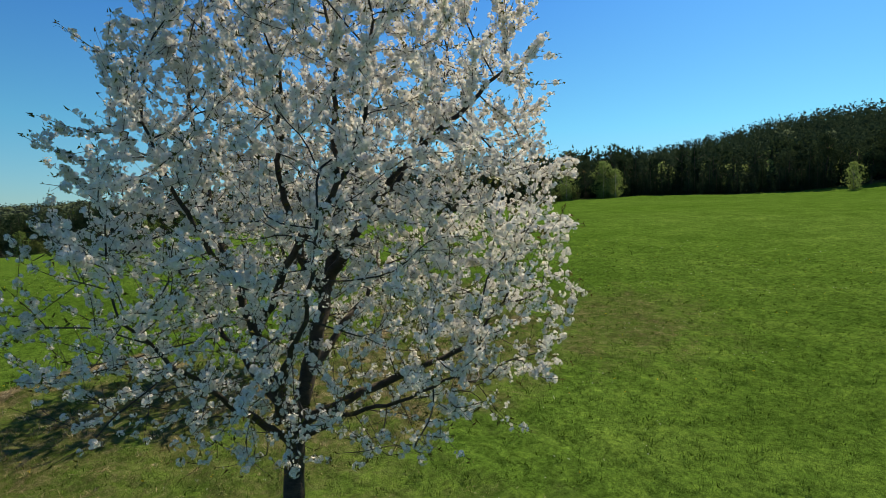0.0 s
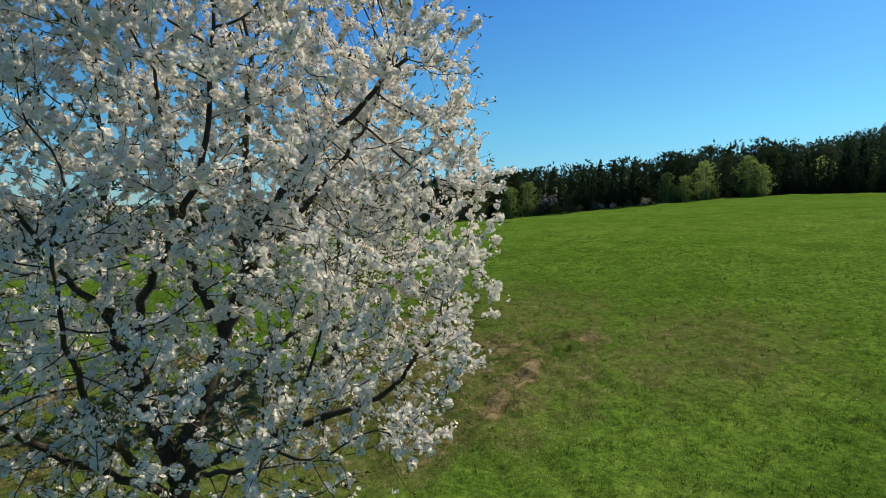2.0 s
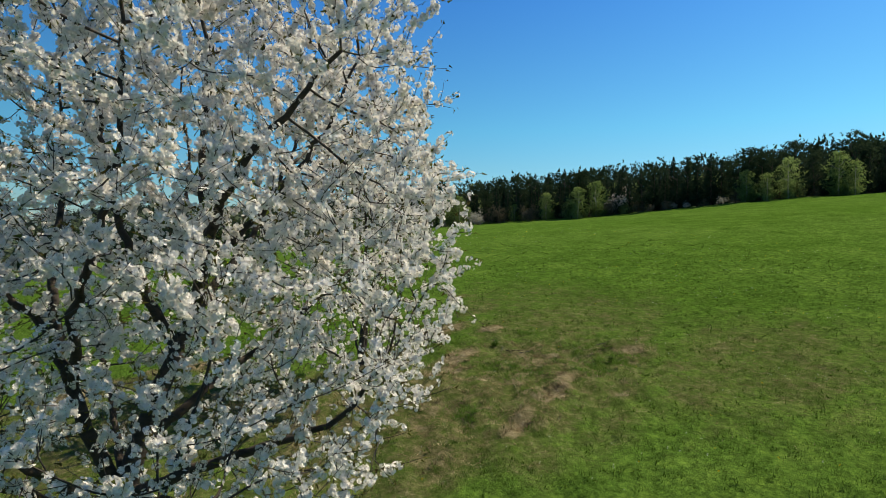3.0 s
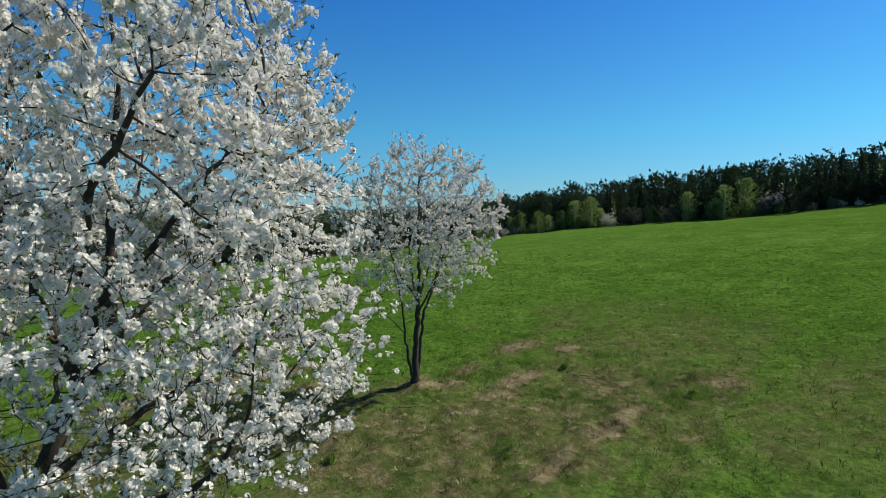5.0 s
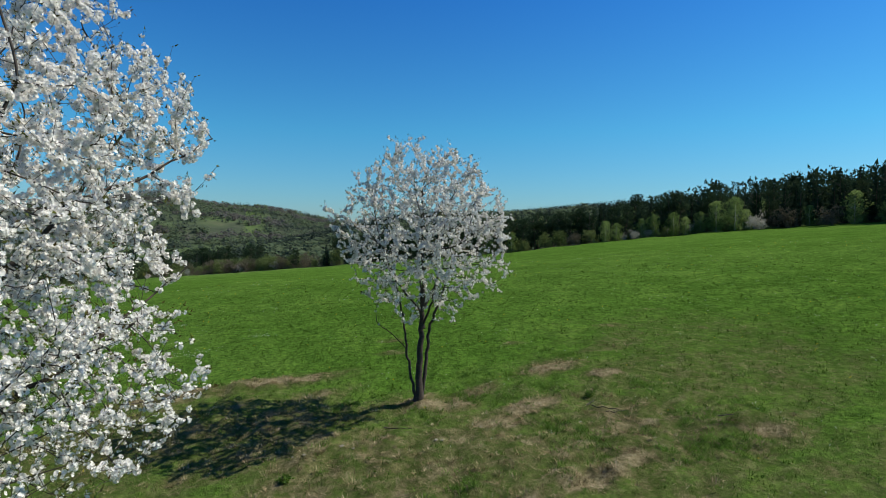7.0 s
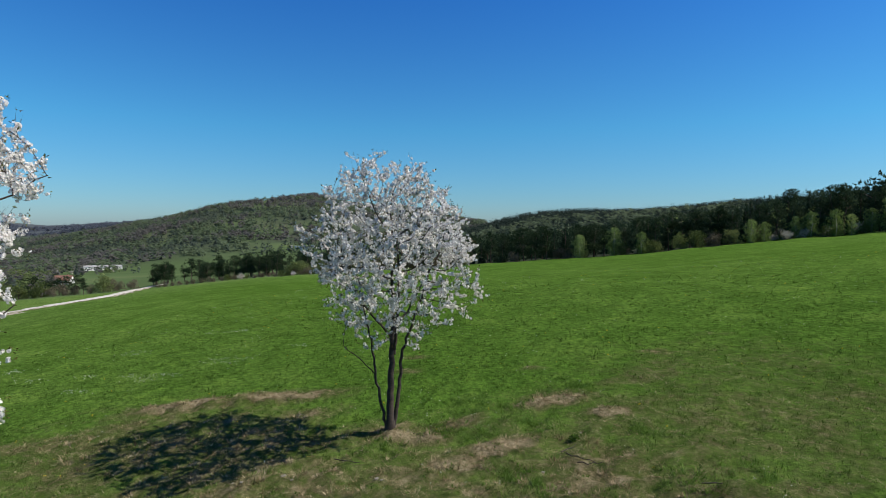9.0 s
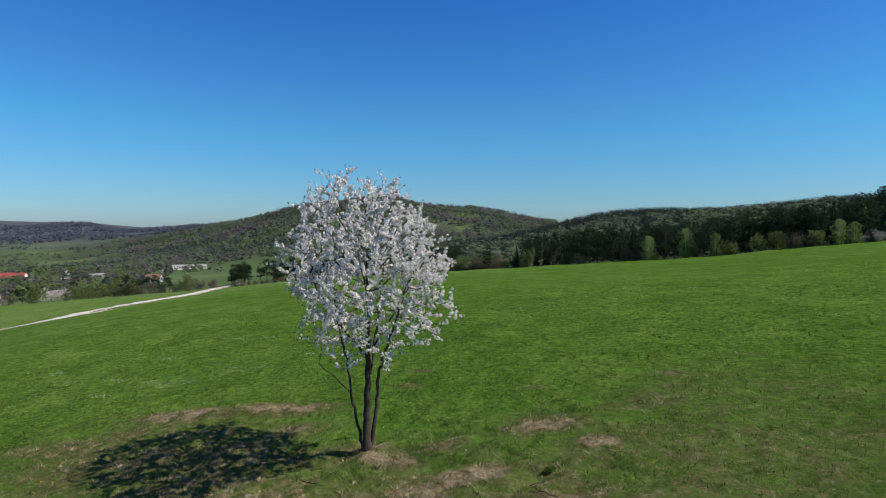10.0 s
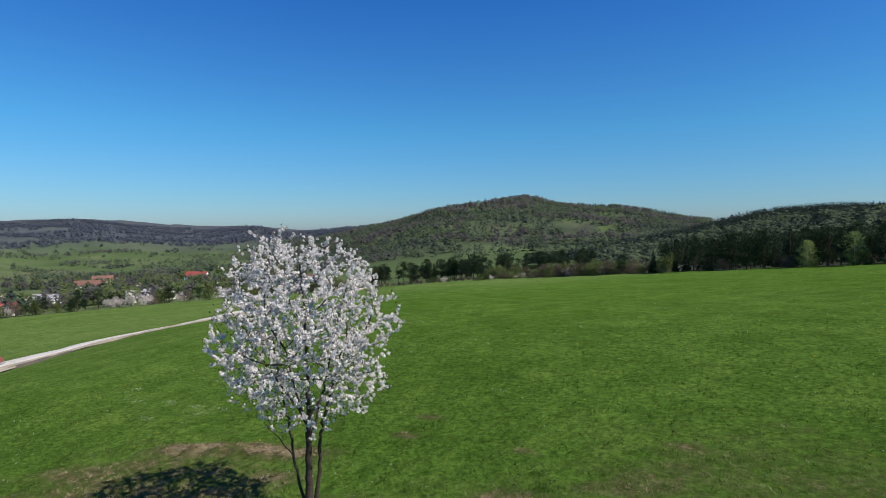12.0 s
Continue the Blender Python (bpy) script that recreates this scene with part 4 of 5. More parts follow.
def woods(name, label, rng, xs, ys, hs, kind, leaf, count, tris, size):
    """Many far trees as one mass of foliage."""
    n = len(xs)
    zs = height(xs, ys)
    p, w, g = crown_spots(rng, kind, 1.0, n * count)
    k = np.repeat(np.arange(n), count)
    pts = p * hs[k][:, None] + np.c_[xs, ys, zs][k]
    v, f = spray(rng, pts, size * hs[k] * g, tris, 1.3, w, spread=0.28 if kind == "spruce" else 0.5)
    ob = mesh_part(name, mesh_from(name, v, [f]), leaf, kind="stuff")
    return tagged(ob, label, "forest")


def shells(rng, at, wide, tall, count, size):
    """Leafy tufts lying loosely on the upper surface of uneven crowns of that half width and height."""
    n = len(at)
    k = np.repeat(np.arange(n), count)
    d = unit(rng.normal(0, 1, (len(k), 3)) + np.array([0, 0, 0.35]))
    d[:, 2] = np.abs(d[:, 2]) * np.where(rng.random(len(k)) < 0.25, -0.5, 1)
    out = rng.uniform(0.7, 1.12, len(k)) * (1 + 0.2 * np.sin(3 * np.arctan2(d[:, 1], d[:, 0]) + k))
    c = at[k] + d * np.stack([wide[k], wide[k], tall[k]], -1) * out[:, None]
    nm = unit(d * 0.8 + rng.normal(0, 0.22, (len(k), 3)) + np.array([0.25, 0, 0.8]))
    u, w = frames_of(nm)
    spin = rng.uniform(0, 6.28, len(k))
    s = size * wide[k] * rng.uniform(0.6, 1.25, len(k))
    v = np.stack([c + (u * np.cos(spin + q)[:, None] + w * np.sin(spin + q)[:, None]) * (s * rng.uniform(0.7, 1.2, len(k)))[:, None] for q in (0, 2.1, 4.2)], 1).reshape(-1, 3)
    return v, np.arange(len(v)).reshape(-1, 3)


def canopy(name, label, rng, xs, ys, hs, kind, leaf, clumps=1):
    """Far woods: one tufted crown a tree, or several clumps a tree where it is nearer."""
    base = np.c_[xs, ys, height(xs, ys)]
    up = np.array([0, 0, 1.0])
    if kind == "spruce":
        pieces = [shells(rng, base + up * (hs * z)[:, None], hs * r, hs * 0.26, 6 * min(clumps, 3), 0.75) for z, r in ((0.12, 0.24), (0.4, 0.17), (0.7, 0.1))]
    elif clumps == 1:
        pieces = [shells(rng, base + up * (hs * 0.35)[:, None], hs * 0.45, hs * 0.6, 18, 0.5)]
    else:
        m = clumps + 3
        k = np.repeat(np.arange(len(xs)), m)
        a, q = rng.uniform(0, 6.28, len(k)), rng.uniform(0.1, 0.42, len(k))
        off = np.c_[np.cos(a) * q, np.sin(a) * q, rng.uniform(0.15, 0.75, len(k)) * (1.1 - q)] * hs[k][:, None]
        r = hs[k] * rng.uniform(0.12, 0.24, len(k))
        pieces = [shells(rng, base[k] + off, r, r * 1.05, 14, 0.5)]
    v, f = gather(pieces)
    ob = mesh_part(name, mesh_from(name, v, [f]), leaf, kind="stuff")
    return tagged(ob, label, "forest")


def far_woods():
    rng = np.random.default_rng(200)

    def area(n, az0, az1, r0, r1, keep=None):
        az = rng.uniform(az0, az1, n)
        u = rng.random(n)
        r = np.sqrt(r0 * r0 + u * (r1 * r1 - r0 * r0)) if not callable(r0) else r0(az) + u * r1
        x, y = CX + r * np.sin(np.radians(az)), CY + r * np.cos(np.radians(az))
        if keep is not None:
            k = keep(x, y, az, r)
            return x[k], y[k]
        return x, y

    lab = "dark mixed forest behind the meadow"
    x, y = area(300, -13, 98, lambda a: edge_r(a) + 9, 42)
    woods("forest_pines", lab, rng, x, y, rng.uniform(7.5, 11, len(x)) * low(np.degrees(np.arctan2(x - CX, y - CY))), "pine", M_PINE, 46, 4, 0.085)
    x, y = area(1150, -11, 98, lambda a: edge_r(a) + 9, 55)
    woods("forest_spruces", lab, rng, x, y, rng.uniform(8, 12, len(x)) * low(np.degrees(np.arctan2(x - CX, y - CY))), "spruce", M_SPRUCE, 36, 4, 0.095)
    x, y = area(110, 5, 98, lambda a: edge_r(a) + 5, 34)
    woods("forest_birches", "scattered fresh green trees within the dark forest", rng, x, y, rng.uniform(5.5, 7.5, len(x)), "birch", M_LEAF, 60, 4, 0.05)
    x, y = area(2300, 58, 98, 185, 520)
    woods("hill_spruces", "dark coniferous forest climbing the hill", rng, x, y, rng.uniform(9, 15, len(x)), "spruce", M_SPRUCE, 18, 4, 0.12)
    x, y = area(110, 58, 98, 185, 480)
    woods("hill_birches", "greener trees within the hill forest", rng, x, y, rng.uniform(8, 12, len(x)), "birch", M_FARLEAF, 26, 4, 0.1)
    x, y = area(5200, -20, 60, 185, 1000, lambda x, y, a, r: r > edge_r(a) + 40)
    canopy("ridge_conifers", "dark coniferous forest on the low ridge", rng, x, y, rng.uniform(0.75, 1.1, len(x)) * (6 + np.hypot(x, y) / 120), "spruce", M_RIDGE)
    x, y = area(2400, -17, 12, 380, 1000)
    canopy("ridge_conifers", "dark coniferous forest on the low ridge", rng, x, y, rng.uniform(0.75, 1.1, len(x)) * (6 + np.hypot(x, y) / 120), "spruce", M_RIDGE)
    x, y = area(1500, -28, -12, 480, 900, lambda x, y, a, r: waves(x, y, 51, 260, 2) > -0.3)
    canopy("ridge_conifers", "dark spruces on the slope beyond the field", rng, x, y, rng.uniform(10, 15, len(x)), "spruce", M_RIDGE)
    x, y = area(500, -20, 12, 185, 600)
    canopy("ridge_leaf_trees", "dull green trees on the low ridge", rng, x, y, rng.uniform(0.7, 1.0, len(x)) * (6 + np.hypot(x, y) / 120), "round", M_FARLEAF)

    # wooded hills across the valley, in patches of dark, fresh green and bare trees
    def patch(lo, hi, seed, length=260):
        mix = lambda x, y: waves(x, y, seed, length, 3) + 1.1 * np.clip((height(x, y) - 60) / 50, 0, 1)
        return lambda x, y, a, r: (mix(x, y) > lo) & (mix(x, y) <= hi) & ((r > 900) | (waves(x, y, 31, 150, 2) > 0.15)) & ~((r < 1350) & (waves(x, y, 33, 300, 2) > 0.7))
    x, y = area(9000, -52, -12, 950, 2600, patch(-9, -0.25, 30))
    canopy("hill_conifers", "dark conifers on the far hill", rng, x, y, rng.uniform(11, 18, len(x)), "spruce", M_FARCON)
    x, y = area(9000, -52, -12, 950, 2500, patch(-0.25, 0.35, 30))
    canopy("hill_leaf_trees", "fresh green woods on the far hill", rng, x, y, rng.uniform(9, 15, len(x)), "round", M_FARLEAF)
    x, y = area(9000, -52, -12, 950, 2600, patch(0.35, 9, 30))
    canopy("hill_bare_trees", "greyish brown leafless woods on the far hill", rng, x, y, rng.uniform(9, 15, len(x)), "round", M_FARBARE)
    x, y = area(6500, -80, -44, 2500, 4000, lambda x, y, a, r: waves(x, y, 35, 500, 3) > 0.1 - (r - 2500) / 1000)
    canopy("range_woods", "woods on the distant range with blue haze put into their colour", rng, x, y, rng.uniform(11, 18, len(x)), "round", M_FARWOOD)
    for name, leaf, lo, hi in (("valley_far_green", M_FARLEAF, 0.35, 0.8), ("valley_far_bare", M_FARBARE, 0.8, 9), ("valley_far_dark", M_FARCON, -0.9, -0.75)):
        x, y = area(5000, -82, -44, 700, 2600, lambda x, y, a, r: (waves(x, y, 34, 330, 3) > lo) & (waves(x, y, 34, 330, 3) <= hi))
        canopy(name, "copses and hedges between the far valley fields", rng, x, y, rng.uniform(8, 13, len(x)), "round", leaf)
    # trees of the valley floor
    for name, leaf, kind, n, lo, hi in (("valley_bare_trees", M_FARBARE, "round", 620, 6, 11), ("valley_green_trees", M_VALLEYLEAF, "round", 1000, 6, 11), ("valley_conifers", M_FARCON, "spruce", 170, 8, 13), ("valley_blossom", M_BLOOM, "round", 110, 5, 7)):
        x, y = area(n, -80, -50, 268, 760, lambda x, y, a, r: waves(x, y, 37, 110, 2) > 0.12)
        canopy(name, "trees and bushes round the village in the valley", rng, x, y, rng.uniform(lo, hi, len(x)), kind, leaf, 6)
        x, y = area(n, -80, -44, 330, 1250, lambda x, y, a, r: (waves(x, y, 38, 210, 2) > 0.5) | (np.abs(waves(x, y, 39, 420, 1)) < 0.05))
        canopy(name, "belts of trees between the valley fields", rng, x, y, rng.uniform(lo, hi, len(x)), kind, leaf, 3)


# blue-grey leaf colour stands in for the air's haze over the distant range
M_FARWOOD = leaf_mat("hazed_distant_woods", (0.08, 0.093, 0.122), (0.094, 0.107, 0.136), 0.45)
far_woods()


# ---- village ----
def house(x, y, z, turn, w, d, h, rise, roof, label):
    """Gabled house: body, roof, chimney, door and windows."""
    thing = empty("house", x, y, z, turn)
    bm = bmesh.new()
    pts = [(-w / 2, -d / 2, -0.5), (w / 2, -d / 2, -0.5), (w / 2, d / 2, -0.5), (-w / 2, d / 2, -0.5)]
    lo = [bm.verts.new(p) for p in pts]
    hi = [bm.verts.new((p[0], p[1], h)) for p in pts]
    r1, r2 = bm.verts.new((-w / 2, 0, h + rise)), bm.verts.new((w / 2, 0, h + rise))
    for f in ((lo[0], lo[1], hi[1], hi[0]), (lo[2], lo[3], hi[3], hi[2]), (lo[1], lo[2], hi[2], r2, hi[1]), (lo[3], lo[0], hi[0], r1, hi[3]), (hi[0], hi[1], r2, r1), (hi[2], hi[3], r1, r2)):
        bm.faces.new(f)
    part("wall", bm, M_PLASTER, thing)
    bm = bmesh.new()
    o, t = 0.45, 0.22
    k = rise / (d / 2)
    sec = [(-d / 2 - o, h - k * o + 0.05), (0, h + rise + 0.05), (d / 2 + o, h - k * o + 0.05), (d / 2 + o, h - k * o + 0.05 + t), (0, h + rise + 0.05 + t), (-d / 2 - o, h - k * o + 0.05 + t)]
    a = [bm.verts.new((-w / 2 - o, p[0], p[1])) for p in sec]
    b = [bm.verts.new((w / 2 + o, p[0], p[1])) for p in sec]
    bm.faces.new(a)
    bm.faces.new(b[::-1])
    for i in range(6):
        bm.faces.new((a[i], b[i], b[(i + 1) % 6], a[(i + 1) % 6]))
    top = part("roof", bm, roof, thing)
    bm = bmesh.new()
    bmesh.ops.create_cube(bm, size=1.0, matrix=Matrix.Translation((w * 0.2, d * 0.12, h + rise)) @ Matrix.Diagonal((0.6, 0.6, 1.8, 1)))
    part("chimney", bm, M_BROWNROOF, top)
    for sy in (-1, 1):
        for i in range(max(2, int(w / 3.2))):
            bm = bmesh.new()
            px = -w / 2 + (i + 0.5) * w / max(2, int(w / 3.2))
            bmesh.ops.create_cube(bm, size=1.0, matrix=Matrix.Translation((px, sy * d / 2, h * 0.55)) @ Matrix.Diagonal((1.0, 0.12, 1.2, 1)))
            part("window", bm, M_GLASS, thing)
    for sx in (-1, 1):
        bm = bmesh.new()
        bmesh.ops.create_cube(bm, size=1.0, matrix=Matrix.Translation((sx * w / 2, d * 0.1, h * 0.6)) @ Matrix.Diagonal((0.12, 1.0, 1.2, 1)))
        part("window", bm, M_GLASS, thing)
    bm = bmesh.new()
    bmesh.ops.create_cube(bm, size=1.0, matrix=Matrix.Translation((0.1 * w, -d / 2, 1.0)) @ Matrix.Diagonal((1.0, 0.16, 2.1, 1)))
    part("door", bm, M_BROWNROOF, thing)
    return tagged(thing, label, "house", "village houses")


def village():
    def put(x, y, *rest):
        house(x, y, h1(x, y), *rest)
    put(-549, 309, 30, 22, 11, 4.2, 4.0, M_REDROOF, "long village building with a bright red roof")
    put(-390, 258, 20, 10, 8, 3.2, 3.0, M_REDROOF, "white village house with a red roof")
    put(-262, 66, 70, 9, 7, 2.6, 2.8, M_REDROOF, "white gabled house with a red roof behind the bushes")
    put(-272, 116, 75, 9, 7, 2.8, 2.8, M_PLASTERROOF, "white house with a pale roof behind blossoming bushes")
    put(-272, 132, 40, 13, 8, 2.6, 3.0, M_GREYROOF, "house with a broad grey roof behind blossoming bushes")
    put(-350, 110, 30, 16, 9, 3.0, 2.6, M_GREYROOF, "low barn with a pale grey roof")
    put(-345, 285, 25, 10, 8, 3.0, 2.8, M_BROWNROOF, "small white house with a dark brown roof")
    put(-430, 280, 60, 9, 8, 3.0, 3.0, M_PLASTERROOF, "small white village house")
    put(-640, 590, 45, 46, 9, 4.5, 2.0, M_PLASTERROOF, "long low white farm building")
    put(-500, 190, 50, 24, 10, 4.0, 3.5, M_BROWNROOF, "village house with a brown roof")
    put(-470, 330, 15, 18, 10, 4.0, 3.0, M_GREYROOF, "village house with a grey roof")
    put(-600, 240, 65, 18, 10, 4.5, 3.5, M_BROWNROOF, "village house with a dull brown roof")
    put(-262, 50, 10, 8, 6, 2.6, 2.2, M_BROWNROOF, "brown shed beside the white house")
    # bushes and trees along the village edge of the field
    az = -79.0
    while az < -43.5:
        u = tree_rng.random()
        red = -72 < az < -66
        kind, h = (("pine", 6.5) if red and u < 0.6 else ("green", 6.0) if red else ("bloom", 6.0) if u < 0.42 and az < -50 else ("bare", 6.0) if u < 0.6 else ("green", 6.0) if u < 0.9 else ("pine", 6.5))
        put_tree(kind, *polar(az, 252 + tree_rng.uniform(0, 8)), h * tree_rng.uniform(0.7, 1.3), "bushes along the village")
        az += tree_rng.uniform(0.5, 1.1)
    for k in range(9):
        put_tree("pine", *polar(-51.5 + 0.42 * k, 268 + tree_rng.uniform(-3, 4)), 7.5 * tree_rng.uniform(0.8, 1.1), "bushes along the village")
    # small pine wood beyond the crest
    for k in range(86):
        az = tree_rng.uniform(-42.5, -30.5) if k < 52 else tree_rng.uniform(-31, -20)
        put_tree("pine" if tree_rng.random() < 0.8 else "spruce", *polar(az, float(edge_r(az)) + tree_rng.uniform(14, 46)), (8.5 if k < 52 else 7.5) * tree_rng.uniform(0.75, 1.15), "small pine wood beyond the field")
    # undergrowth before the pine wood
    for k in range(44):
        az = tree_rng.uniform(-31, -15)
        put_tree("green" if tree_rng.random() < 0.7 else "bare", *polar(az, float(edge_r(az)) + tree_rng.uniform(5, 14)), tree_rng.uniform(3.0, 5.5), "shrubs along the field edge")
    # shrubs along the field edge
    az = -42.0
    while az < -12.5:
        u = tree_rng.random()
        tall = 4.2 if az > -24 else 2.6
        put_tree("bare" if u < 0.5 else "green" if u < 0.85 else "bloom", *polar(az, float(edge_r(az)) + tree_rng.uniform(0.5, 5)), tall * tree_rng.uniform(0.65, 1.25), "shrubs along the field edge")
        az += tree_rng.uniform(0.35, 0.8)


M_PLASTERROOF = simple_mat("pale_roof_sheet", (0.26, 0.26, 0.26), (0.38, 0.37, 0.36), 0.5, 0.6)
village()


# ---- car on the track ----
def small_car(x, y, turn):
    thing = empty("car", x, y, h1(x, y) + 0.12, turn)
    bm = bmesh.new()
    prof = [(-1.95, 0.3), (-1.95, 0.85), (-1.7, 1.0), (-1.35, 1.5), (-0.9, 1.62), (0.3, 1.6), (0.95, 1.02), (1.8, 0.9), (1.95, 0.7), (1.95, 0.3)]
    sides = []
    for yy in (-0.8, 0.8):
        sides.append([bm.verts.new((px, yy * (0.82 if pz > 1.05 else 1.0), pz)) for px, pz in prof])
    bm.faces.new(sides[0])
    bm.faces.new(sides[1][::-1])
    for i in range(len(prof)):
        j = (i + 1) % len(prof)
        bm.faces.new((sides[0][i], sides[1][i], sides[1][j], sides[0][j]))
    bmesh.ops.recalc_face_normals(bm, faces=bm.faces)
    bmesh.ops.bevel(bm, geom=list(bm.edges), offset=0.06, segments=2, affect="EDGES")
    part("body", bm, M_RUST, thing)
    for px, py in ((-1.2, -0.78), (-1.2, 0.78), (1.2, -0.78), (1.2, 0.78)):
        bm = bmesh.new()
        bmesh.ops.create_cone(bm, cap_ends=True, segments=20, radius1=0.31, radius2=0.31, depth=0.2, matrix=Matrix.Translation((px, py, 0.3)) @ Matrix.Rotation(radians(90), 4, "X"))
        wheel = part("wheel", bm, M_RUBBER, thing)
        bm = bmesh.new()
        bmesh.ops.create_cone(bm, cap_ends=True, segments=16, radius1=0.19, radius2=0.16, depth=0.23, matrix=Matrix.Translation((px, py, 0.3)) @ Matrix.Rotation(radians(90), 4, "X"))
        part("rim", bm, M_METAL, wheel)
    for px in (-1.98, 1.98):
        bm = bmesh.new()
        bmesh.ops.create_cube(bm, size=1.0, matrix=Matrix.Translation((px, 0, 0.42)) @ Matrix.Diagonal((0.14, 1.62, 0.24, 1)))
        part("bumper", bm, M_METAL, thing)
    bm = bmesh.new()
    v = [bm.verts.new(p) for p in ((-1.70, -0.56, 1.06), (-1.70, 0.56, 1.06), (-1.38, 0.54, 1.47), (-1.38, -0.54, 1.47))]
    bm.faces.new(v)
    part("rear_window", bm, M_GLASS, thing)
    return tagged(thing, "rust-red car standing on the gravel track", "car")


small_car(-64.9, 11.0, 233)


# ---- grass, dry stalks and flowers in the near meadow ----
def near_spots(rng, n, keep):
    x, y = rng.uniform(-16, 20, n), rng.uniform(-10, 24, n)
    d = np.hypot(x - 1, y + 4)
    k = (rng.random(n) < np.clip(1.25 - d / 22, 0.05, 1)) & keep(x, y)
    return x[k], y[k]


def straw_spots(rng, n, keep):
    """Spots within the dry part of the meadow."""
    x, y = rng.uniform(-9, 9, n), rng.uniform(-10, 8, n)
    k = keep(x, y)
    return x[k], y[k]


def blades(name, label, rng, x, y, lo, hi, wide, lean, mat):
    n = len(x)
    z = height(x, y) - 0.01
    a = rng.uniform(0, 2 * np.pi, n)
    ln = rng.uniform(lo, hi, n)
    tilt = rng.uniform(*lean, n)
    d = np.c_[np.cos(a) * np.sin(tilt), np.sin(a) * np.sin(tilt), np.cos(tilt)]
    b = rng.uniform(0, 2 * np.pi, n)
    s = np.c_[np.cos(b), np.sin(b), np.zeros(n)] * (wide * rng.uniform(0.6, 1.3, n))[:, None]
    p = np.c_[x, y, z]
    v = np.stack([p - s, p + s, p + d * ln[:, None]], 1).reshape(-1, 3)
    ob = mesh_part(name, mesh_from(name, v, [np.arange(len(v)).reshape(-1, 3)]), mat, kind="stuff")
    return tagged(ob, label, "grass")


def tussocks(name, label, rng, n, keep, count, length, wide, mat):
    """Fountains of blades leaning outwards from many small hearts."""
    x, y = near_spots(rng, n, keep)
    m = len(x)
    size = np.repeat(rng.uniform(0.5, 1.2, m), count)
    a = rng.uniform(0, 2 * np.pi, m * count)
    q = np.sqrt(rng.random(m * count))
    px, py = np.repeat(x, count) + np.cos(a) * q * 0.09 * size, np.repeat(y, count) + np.sin(a) * q * 0.09 * size
    tilt = 0.15 + 1.15 * q * rng.uniform(0.6, 1.1, m * count)
    d = np.c_[np.cos(a) * np.sin(tilt), np.sin(a) * np.sin(tilt), np.cos(tilt)]
    p = np.c_[px, py, np.repeat(height(x, y), count) - 0.02 + 0.03 * (1 - q)]
    s = np.c_[-np.sin(a), np.cos(a), np.zeros(m * count)] * (wide * rng.uniform(0.6, 1.3, m * count))[:, None]
    v = np.stack([p - s, p + s, p + d * (rng.uniform(*length, m * count) * size)[:, None]], 1).reshape(-1, 3)
    return tagged(mesh_part(name, mesh_from(name, v, [np.arange(len(v)).reshape(-1, 3)]), mat, kind="stuff"), label, "grass")


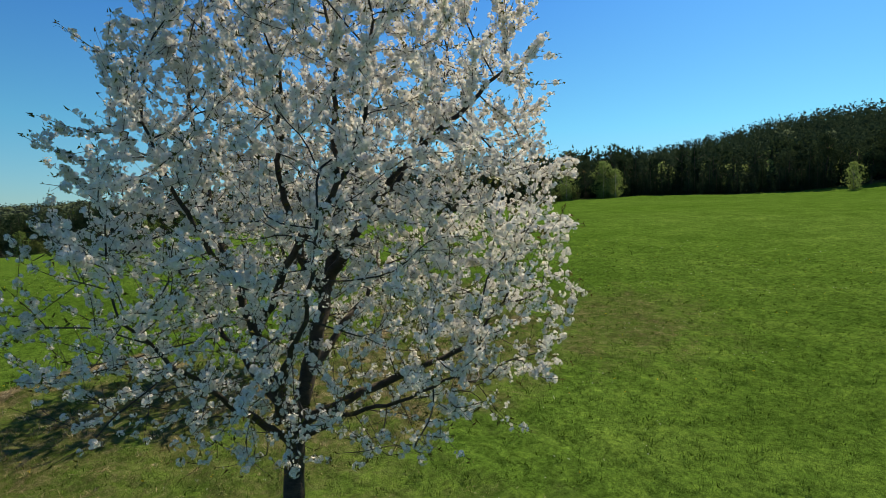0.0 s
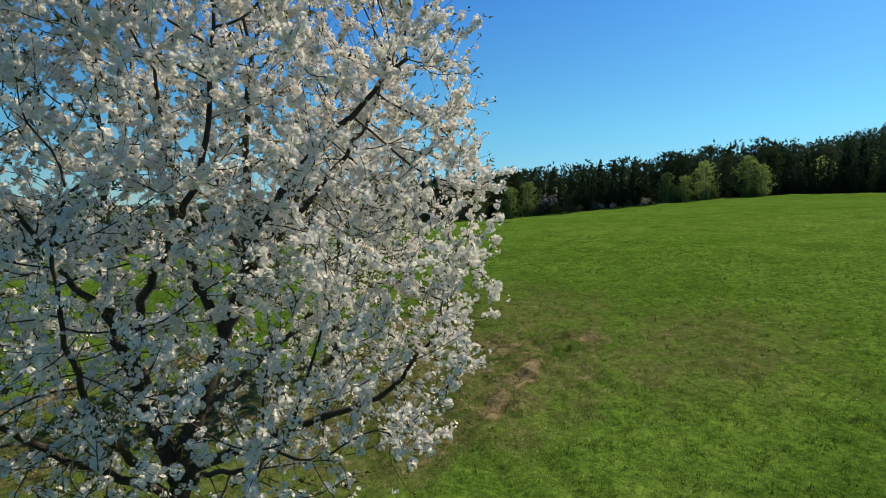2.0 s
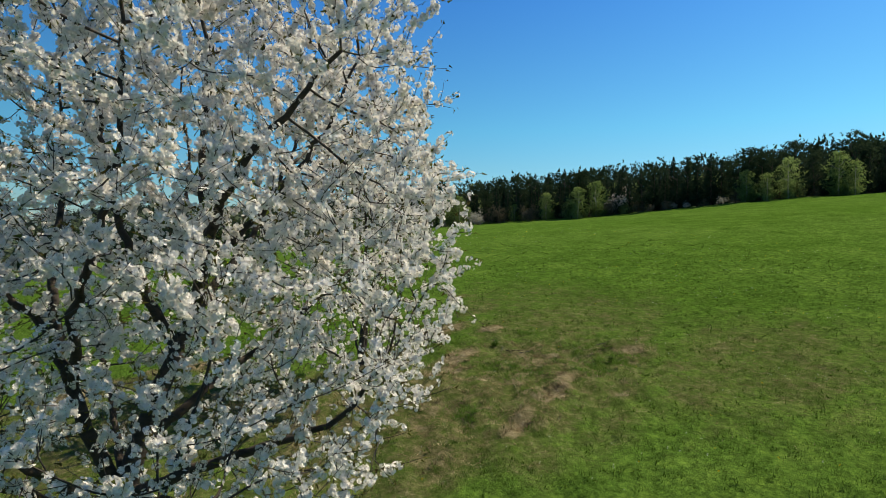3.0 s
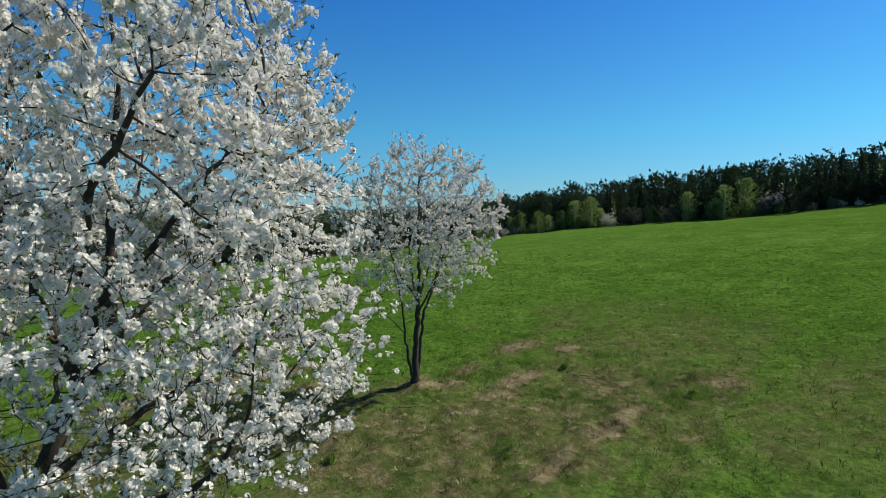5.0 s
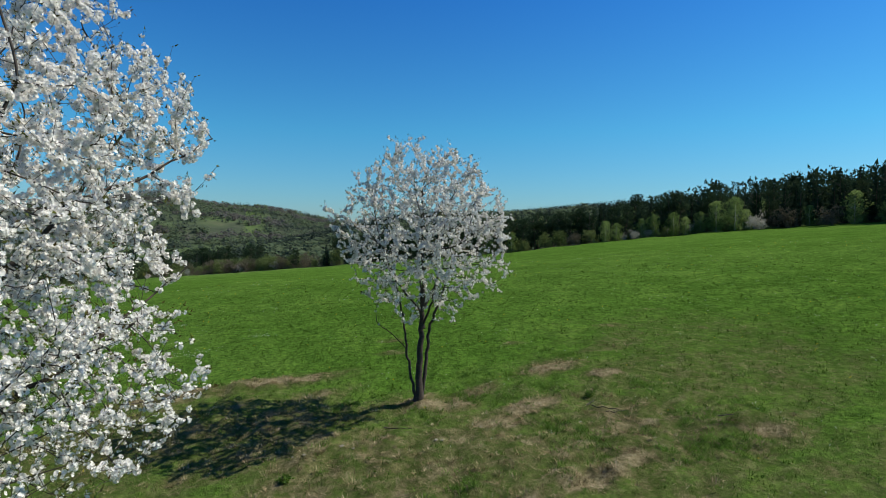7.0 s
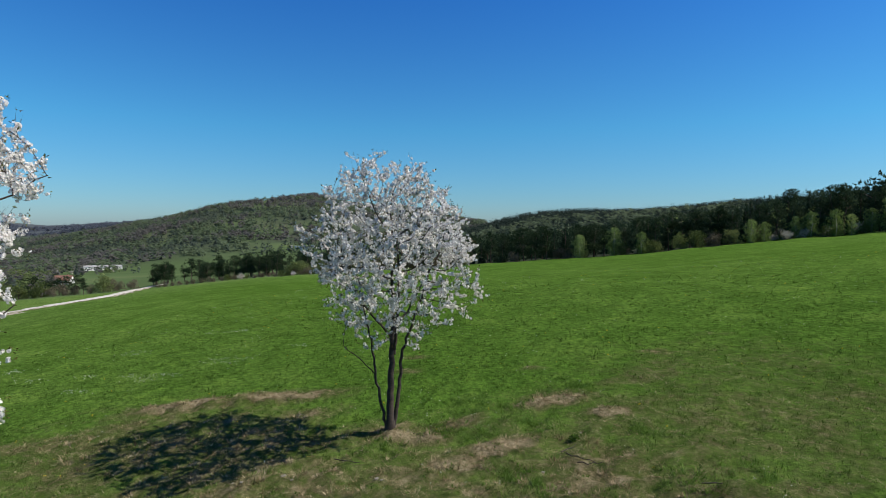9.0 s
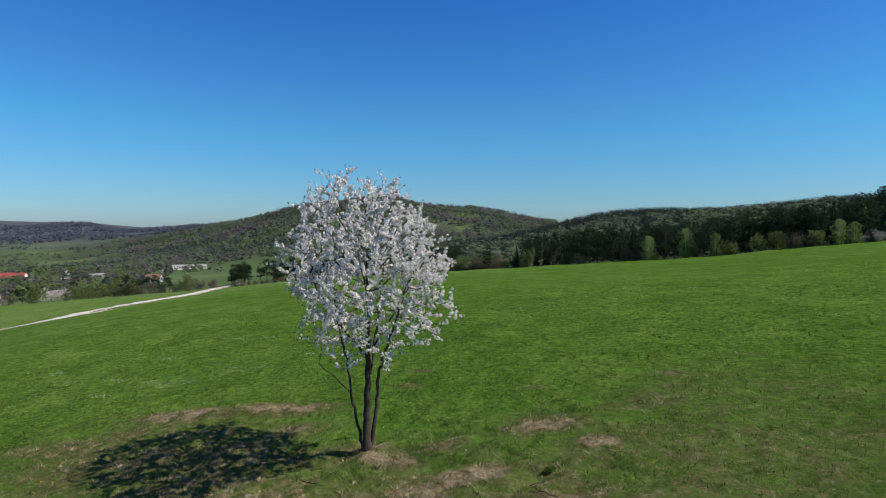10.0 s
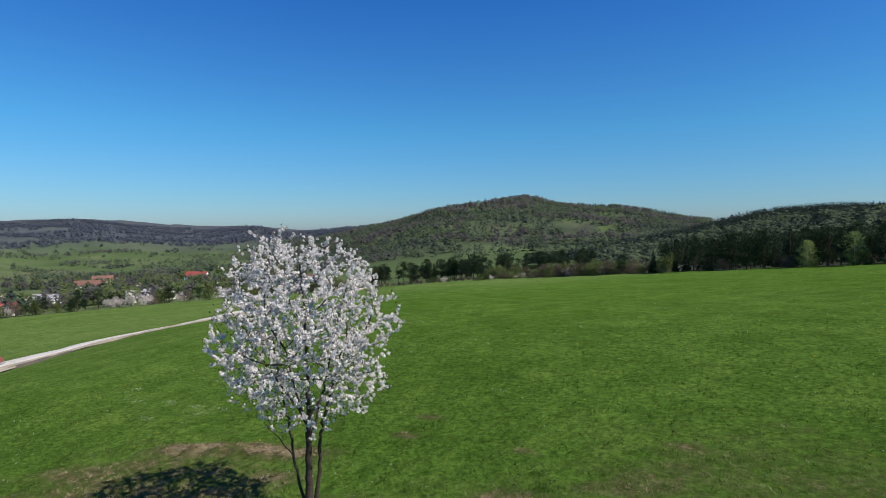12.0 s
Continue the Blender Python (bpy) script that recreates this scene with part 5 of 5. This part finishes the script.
def meadow_cover():
    rng = np.random.default_rng(300)
    clump = lambda x, y: waves(x, y, 41, 0.9, 3) + 0.5 * waves(x, y, 42, 5, 2)
    x, y = near_spots(rng, 420000, lambda x, y: (rng.random(len(x)) < np.clip(0.5 + 0.6 * clump(x, y), 0.06, 1)) & (rng.random(len(x)) > 0.75 * dryness(x, y)))
    blades("grass", "short fresh green meadow grass", rng, x, y, 0.03, 0.09, 0.004, (0.1, 0.9), M_GRASS)
    tussocks("grass_tussocks", "thicker green grass tussocks in the meadow", rng, 60000, lambda x, y: (waves(x, y, 43, 0.8, 3) > -0.1) & (rng.random(len(x)) > 0.72 * dryness(x, y)), 12, (0.035, 0.09), 0.0065, M_GRASS)
    x, y = straw_spots(rng, 1500000, lambda x, y: rng.random(len(x)) < 1.0 * dryness(x, y) ** 2 * np.clip(0.2 + 1.1 * waves(y, x, 44, 0.6, 3), 0.02, 1))
    blades("dry_grass", "matted straw-coloured dry grass in patches", rng, x, y, 0.04, 0.13, 0.0032, (0.95, 1.5), M_STRAW)
    tussocks("dry_tussocks", "bleached straw tussocks lying over in the dry patches", rng, 60000, lambda x, y: rng.random(len(x)) < 0.9 * np.clip(dryness(x, y) - 0.5, 0, 1), 26, (0.05, 0.12), 0.0045, M_STRAW)
    # lush bright tufts standing out of the dry ground
    hearts = np.array([(4.2, -2.4), (4.7, -2.1), (5.2, -2.3), (1.0, 1.6), (0.9, 0.25), (1.6, 0.1), (2.4, -1.2), (4.9, -1.2), (1.9, 1.3), (2.5, 0.7), (4.4, 0.4), (0.1, -0.75), (-1.4, 0.2), (3.2, 2.7), (5.8, -0.9), (0.9, -3.2), (2.9, -1.9)])
    k = rng.integers(0, len(hearts), 420)
    spots = hearts[k] + rng.normal(0, 0.22, (420, 2))
    count = 24
    x, y = np.repeat(spots[:, 0], count) + rng.normal(0, 0.04, 420 * count), np.repeat(spots[:, 1], count) + rng.normal(0, 0.04, 420 * count)
    blades("lush_grass", "lush bright green grass tufts in the dry ground", rng, x, y, 0.05, 0.13, 0.007, (0.4, 1.3), M_LUSH)
    # flower heads
    drifts = np.array([(-9.2, 8.1), (-8.9, 2.95), (-7.9, 3.0), (-6.5, 4.6), (-7.4, 4.3), (-10.5, 2.9), (-12.0, 2.5), (-9.6, 1.7), (-10.3, 7.9), (-8.3, 2.6), (-6.7, 4.1), (-14.0, 3.4), (-5.4, 6.0), (-11.0, 5.2)])
    k = rng.integers(0, len(drifts), 420)
    x, y = drifts[k, 0] + rng.normal(0, 0.26, 420), drifts[k, 1] + rng.normal(0, 0.11, 420)
    v, f = spray(rng, np.c_[x, y, height(x, y) + rng.uniform(0.05, 0.11, 420)], 0.014, 5, 1.0, np.tile([[0.0, 0, 1.0]], (420, 1)))
    tagged(mesh_part("white_flowers", mesh_from("white_flowers", v, [f]), M_WHITEFL, kind="stuff"), "narrow drifts of white flowers in the meadow", "flowers")
    for name, label, mat, n, size, where in (("dandelion_flowers", "scattered yellow dandelion heads in the grass", M_YELLOW, 420, 0.018, lambda x, y: x > -20),
                                              ("white_flowers", "small patches of white flowers in the meadow", M_WHITEFL, 5000, 0.013, lambda x, y: waves(x, y, 47, 3.0, 2) + 0.4 * waves(y, x, 48, 9, 2) > 0.3)):
        x, y = rng.uniform(-16, 22, n), rng.uniform(-8, 26, n)
        k = where(x, y)
        x, y = x[k], y[k]
        c = np.c_[x, y, height(x, y) + rng.uniform(0.03, 0.09, len(x))]
        v, f = spray(rng, c, size, 6, 1.0, np.tile([[0.0, 0, 1.0]], (len(x), 1)))
        tagged(mesh_part(name, mesh_from(name, v, [f]), mat, kind="stuff"), label, "flowers")


meadow_cover()


# ---- small things lying in the meadow ----
def stone(x, y, s, seed):
    rng = np.random.default_rng(seed)
    bm = bmesh.new()
    bmesh.ops.create_icosphere(bm, subdivisions=2, radius=s)
    for v in bm.verts:
        v.co = Vector((v.co.x * 1.4, v.co.y, v.co.z * 0.35)) * (1 + 0.5 * noise.noise(v.co * 9 + Vector((seed, 0, 0))))
    ob = part("stone", bm, M_STONE)
    ob.matrix_basis = pose(x, y, h1(x, y) + s * 0.2, 0, 0, rng.uniform(0, 360))
    tagged(ob, "pale flat stone lying in dry grass", "stone", "stones in the meadow")


def stick(x, y, ln, turn, seed):
    rng = np.random.default_rng(seed)
    p = np.c_[np.linspace(-ln / 2, ln / 2, 6), rng.normal(0, 0.012, 6), rng.normal(0.02, 0.012, 6)]
    v, f = tube(p, np.linspace(0.009, 0.004, 6), 6)
    ob = mesh_part("stick", mesh_from("stick", v, [f], True), M_TWIG)
    ob.matrix_basis = pose(x, y, h1(x, y) + 0.02, 0, 0, turn)
    tagged(ob, "dark fallen stick lying in the grass", "stick", "sticks in the meadow")


def weed(x, y, s, seed):
    rng = np.random.default_rng(seed)
    thing = empty("weed_plant", x, y, h1(x, y))
    c = np.c_[rng.normal(0, s * 0.5, 60), rng.normal(0, s * 0.5, 60), rng.uniform(0.02, s * 1.1, 60)]
    v, f = spray(rng, c, s * 0.35, 5, 1.6, unit(c))
    mesh_part("leafage", mesh_from("leafage", v, [f]), M_GRASS, thing, kind="stuff")
    v, f = gather([tube(np.array([[0, 0, -0.02], [dx * 0.5, dy * 0.5, s * 0.6], [dx, dy, s * 1.2]]), [0.006, 0.005, 0.002], 4) for dx, dy in rng.normal(0, s * 0.4, (7, 2))])
    mesh_part("stem", mesh_from("stem", v, [f], True), M_TWIG, thing)
    tagged(thing, "dark green weed clump standing in the dry grass", "weed", "weeds in the meadow")


for k, (x, y, s) in enumerate(((-1.17, -1.85, 0.045), (-0.95, -1.95, 0.03), (0.4, -1.7, 0.04), (0.5, -1.76, 0.03), (-1.7, -2.2, 0.035), (-1.9, -2.15, 0.03), (2.9, -1.1, 0.03))):
    stone(x, y, s * 0.8, 400 + k)
for k, (x, y, ln, a) in enumerate(((3.45, -0.7, 0.55, -30), (3.6, -0.8, 0.4, 15), (3.25, -0.35, 0.4, 60), (0.5, 0.1, 0.6, 20), (-0.3, -1.3, 0.5, -10), (5.3, -1.5, 0.4, 5))):
    stick(x, y, ln, a, 420 + k)
for k, (x, y, s) in enumerate(((-1.8, -2.9, 0.08), (3.3, 0.1, 0.08), (4.9, -2.2, 0.07))):
    weed(x, y, s, 440 + k)
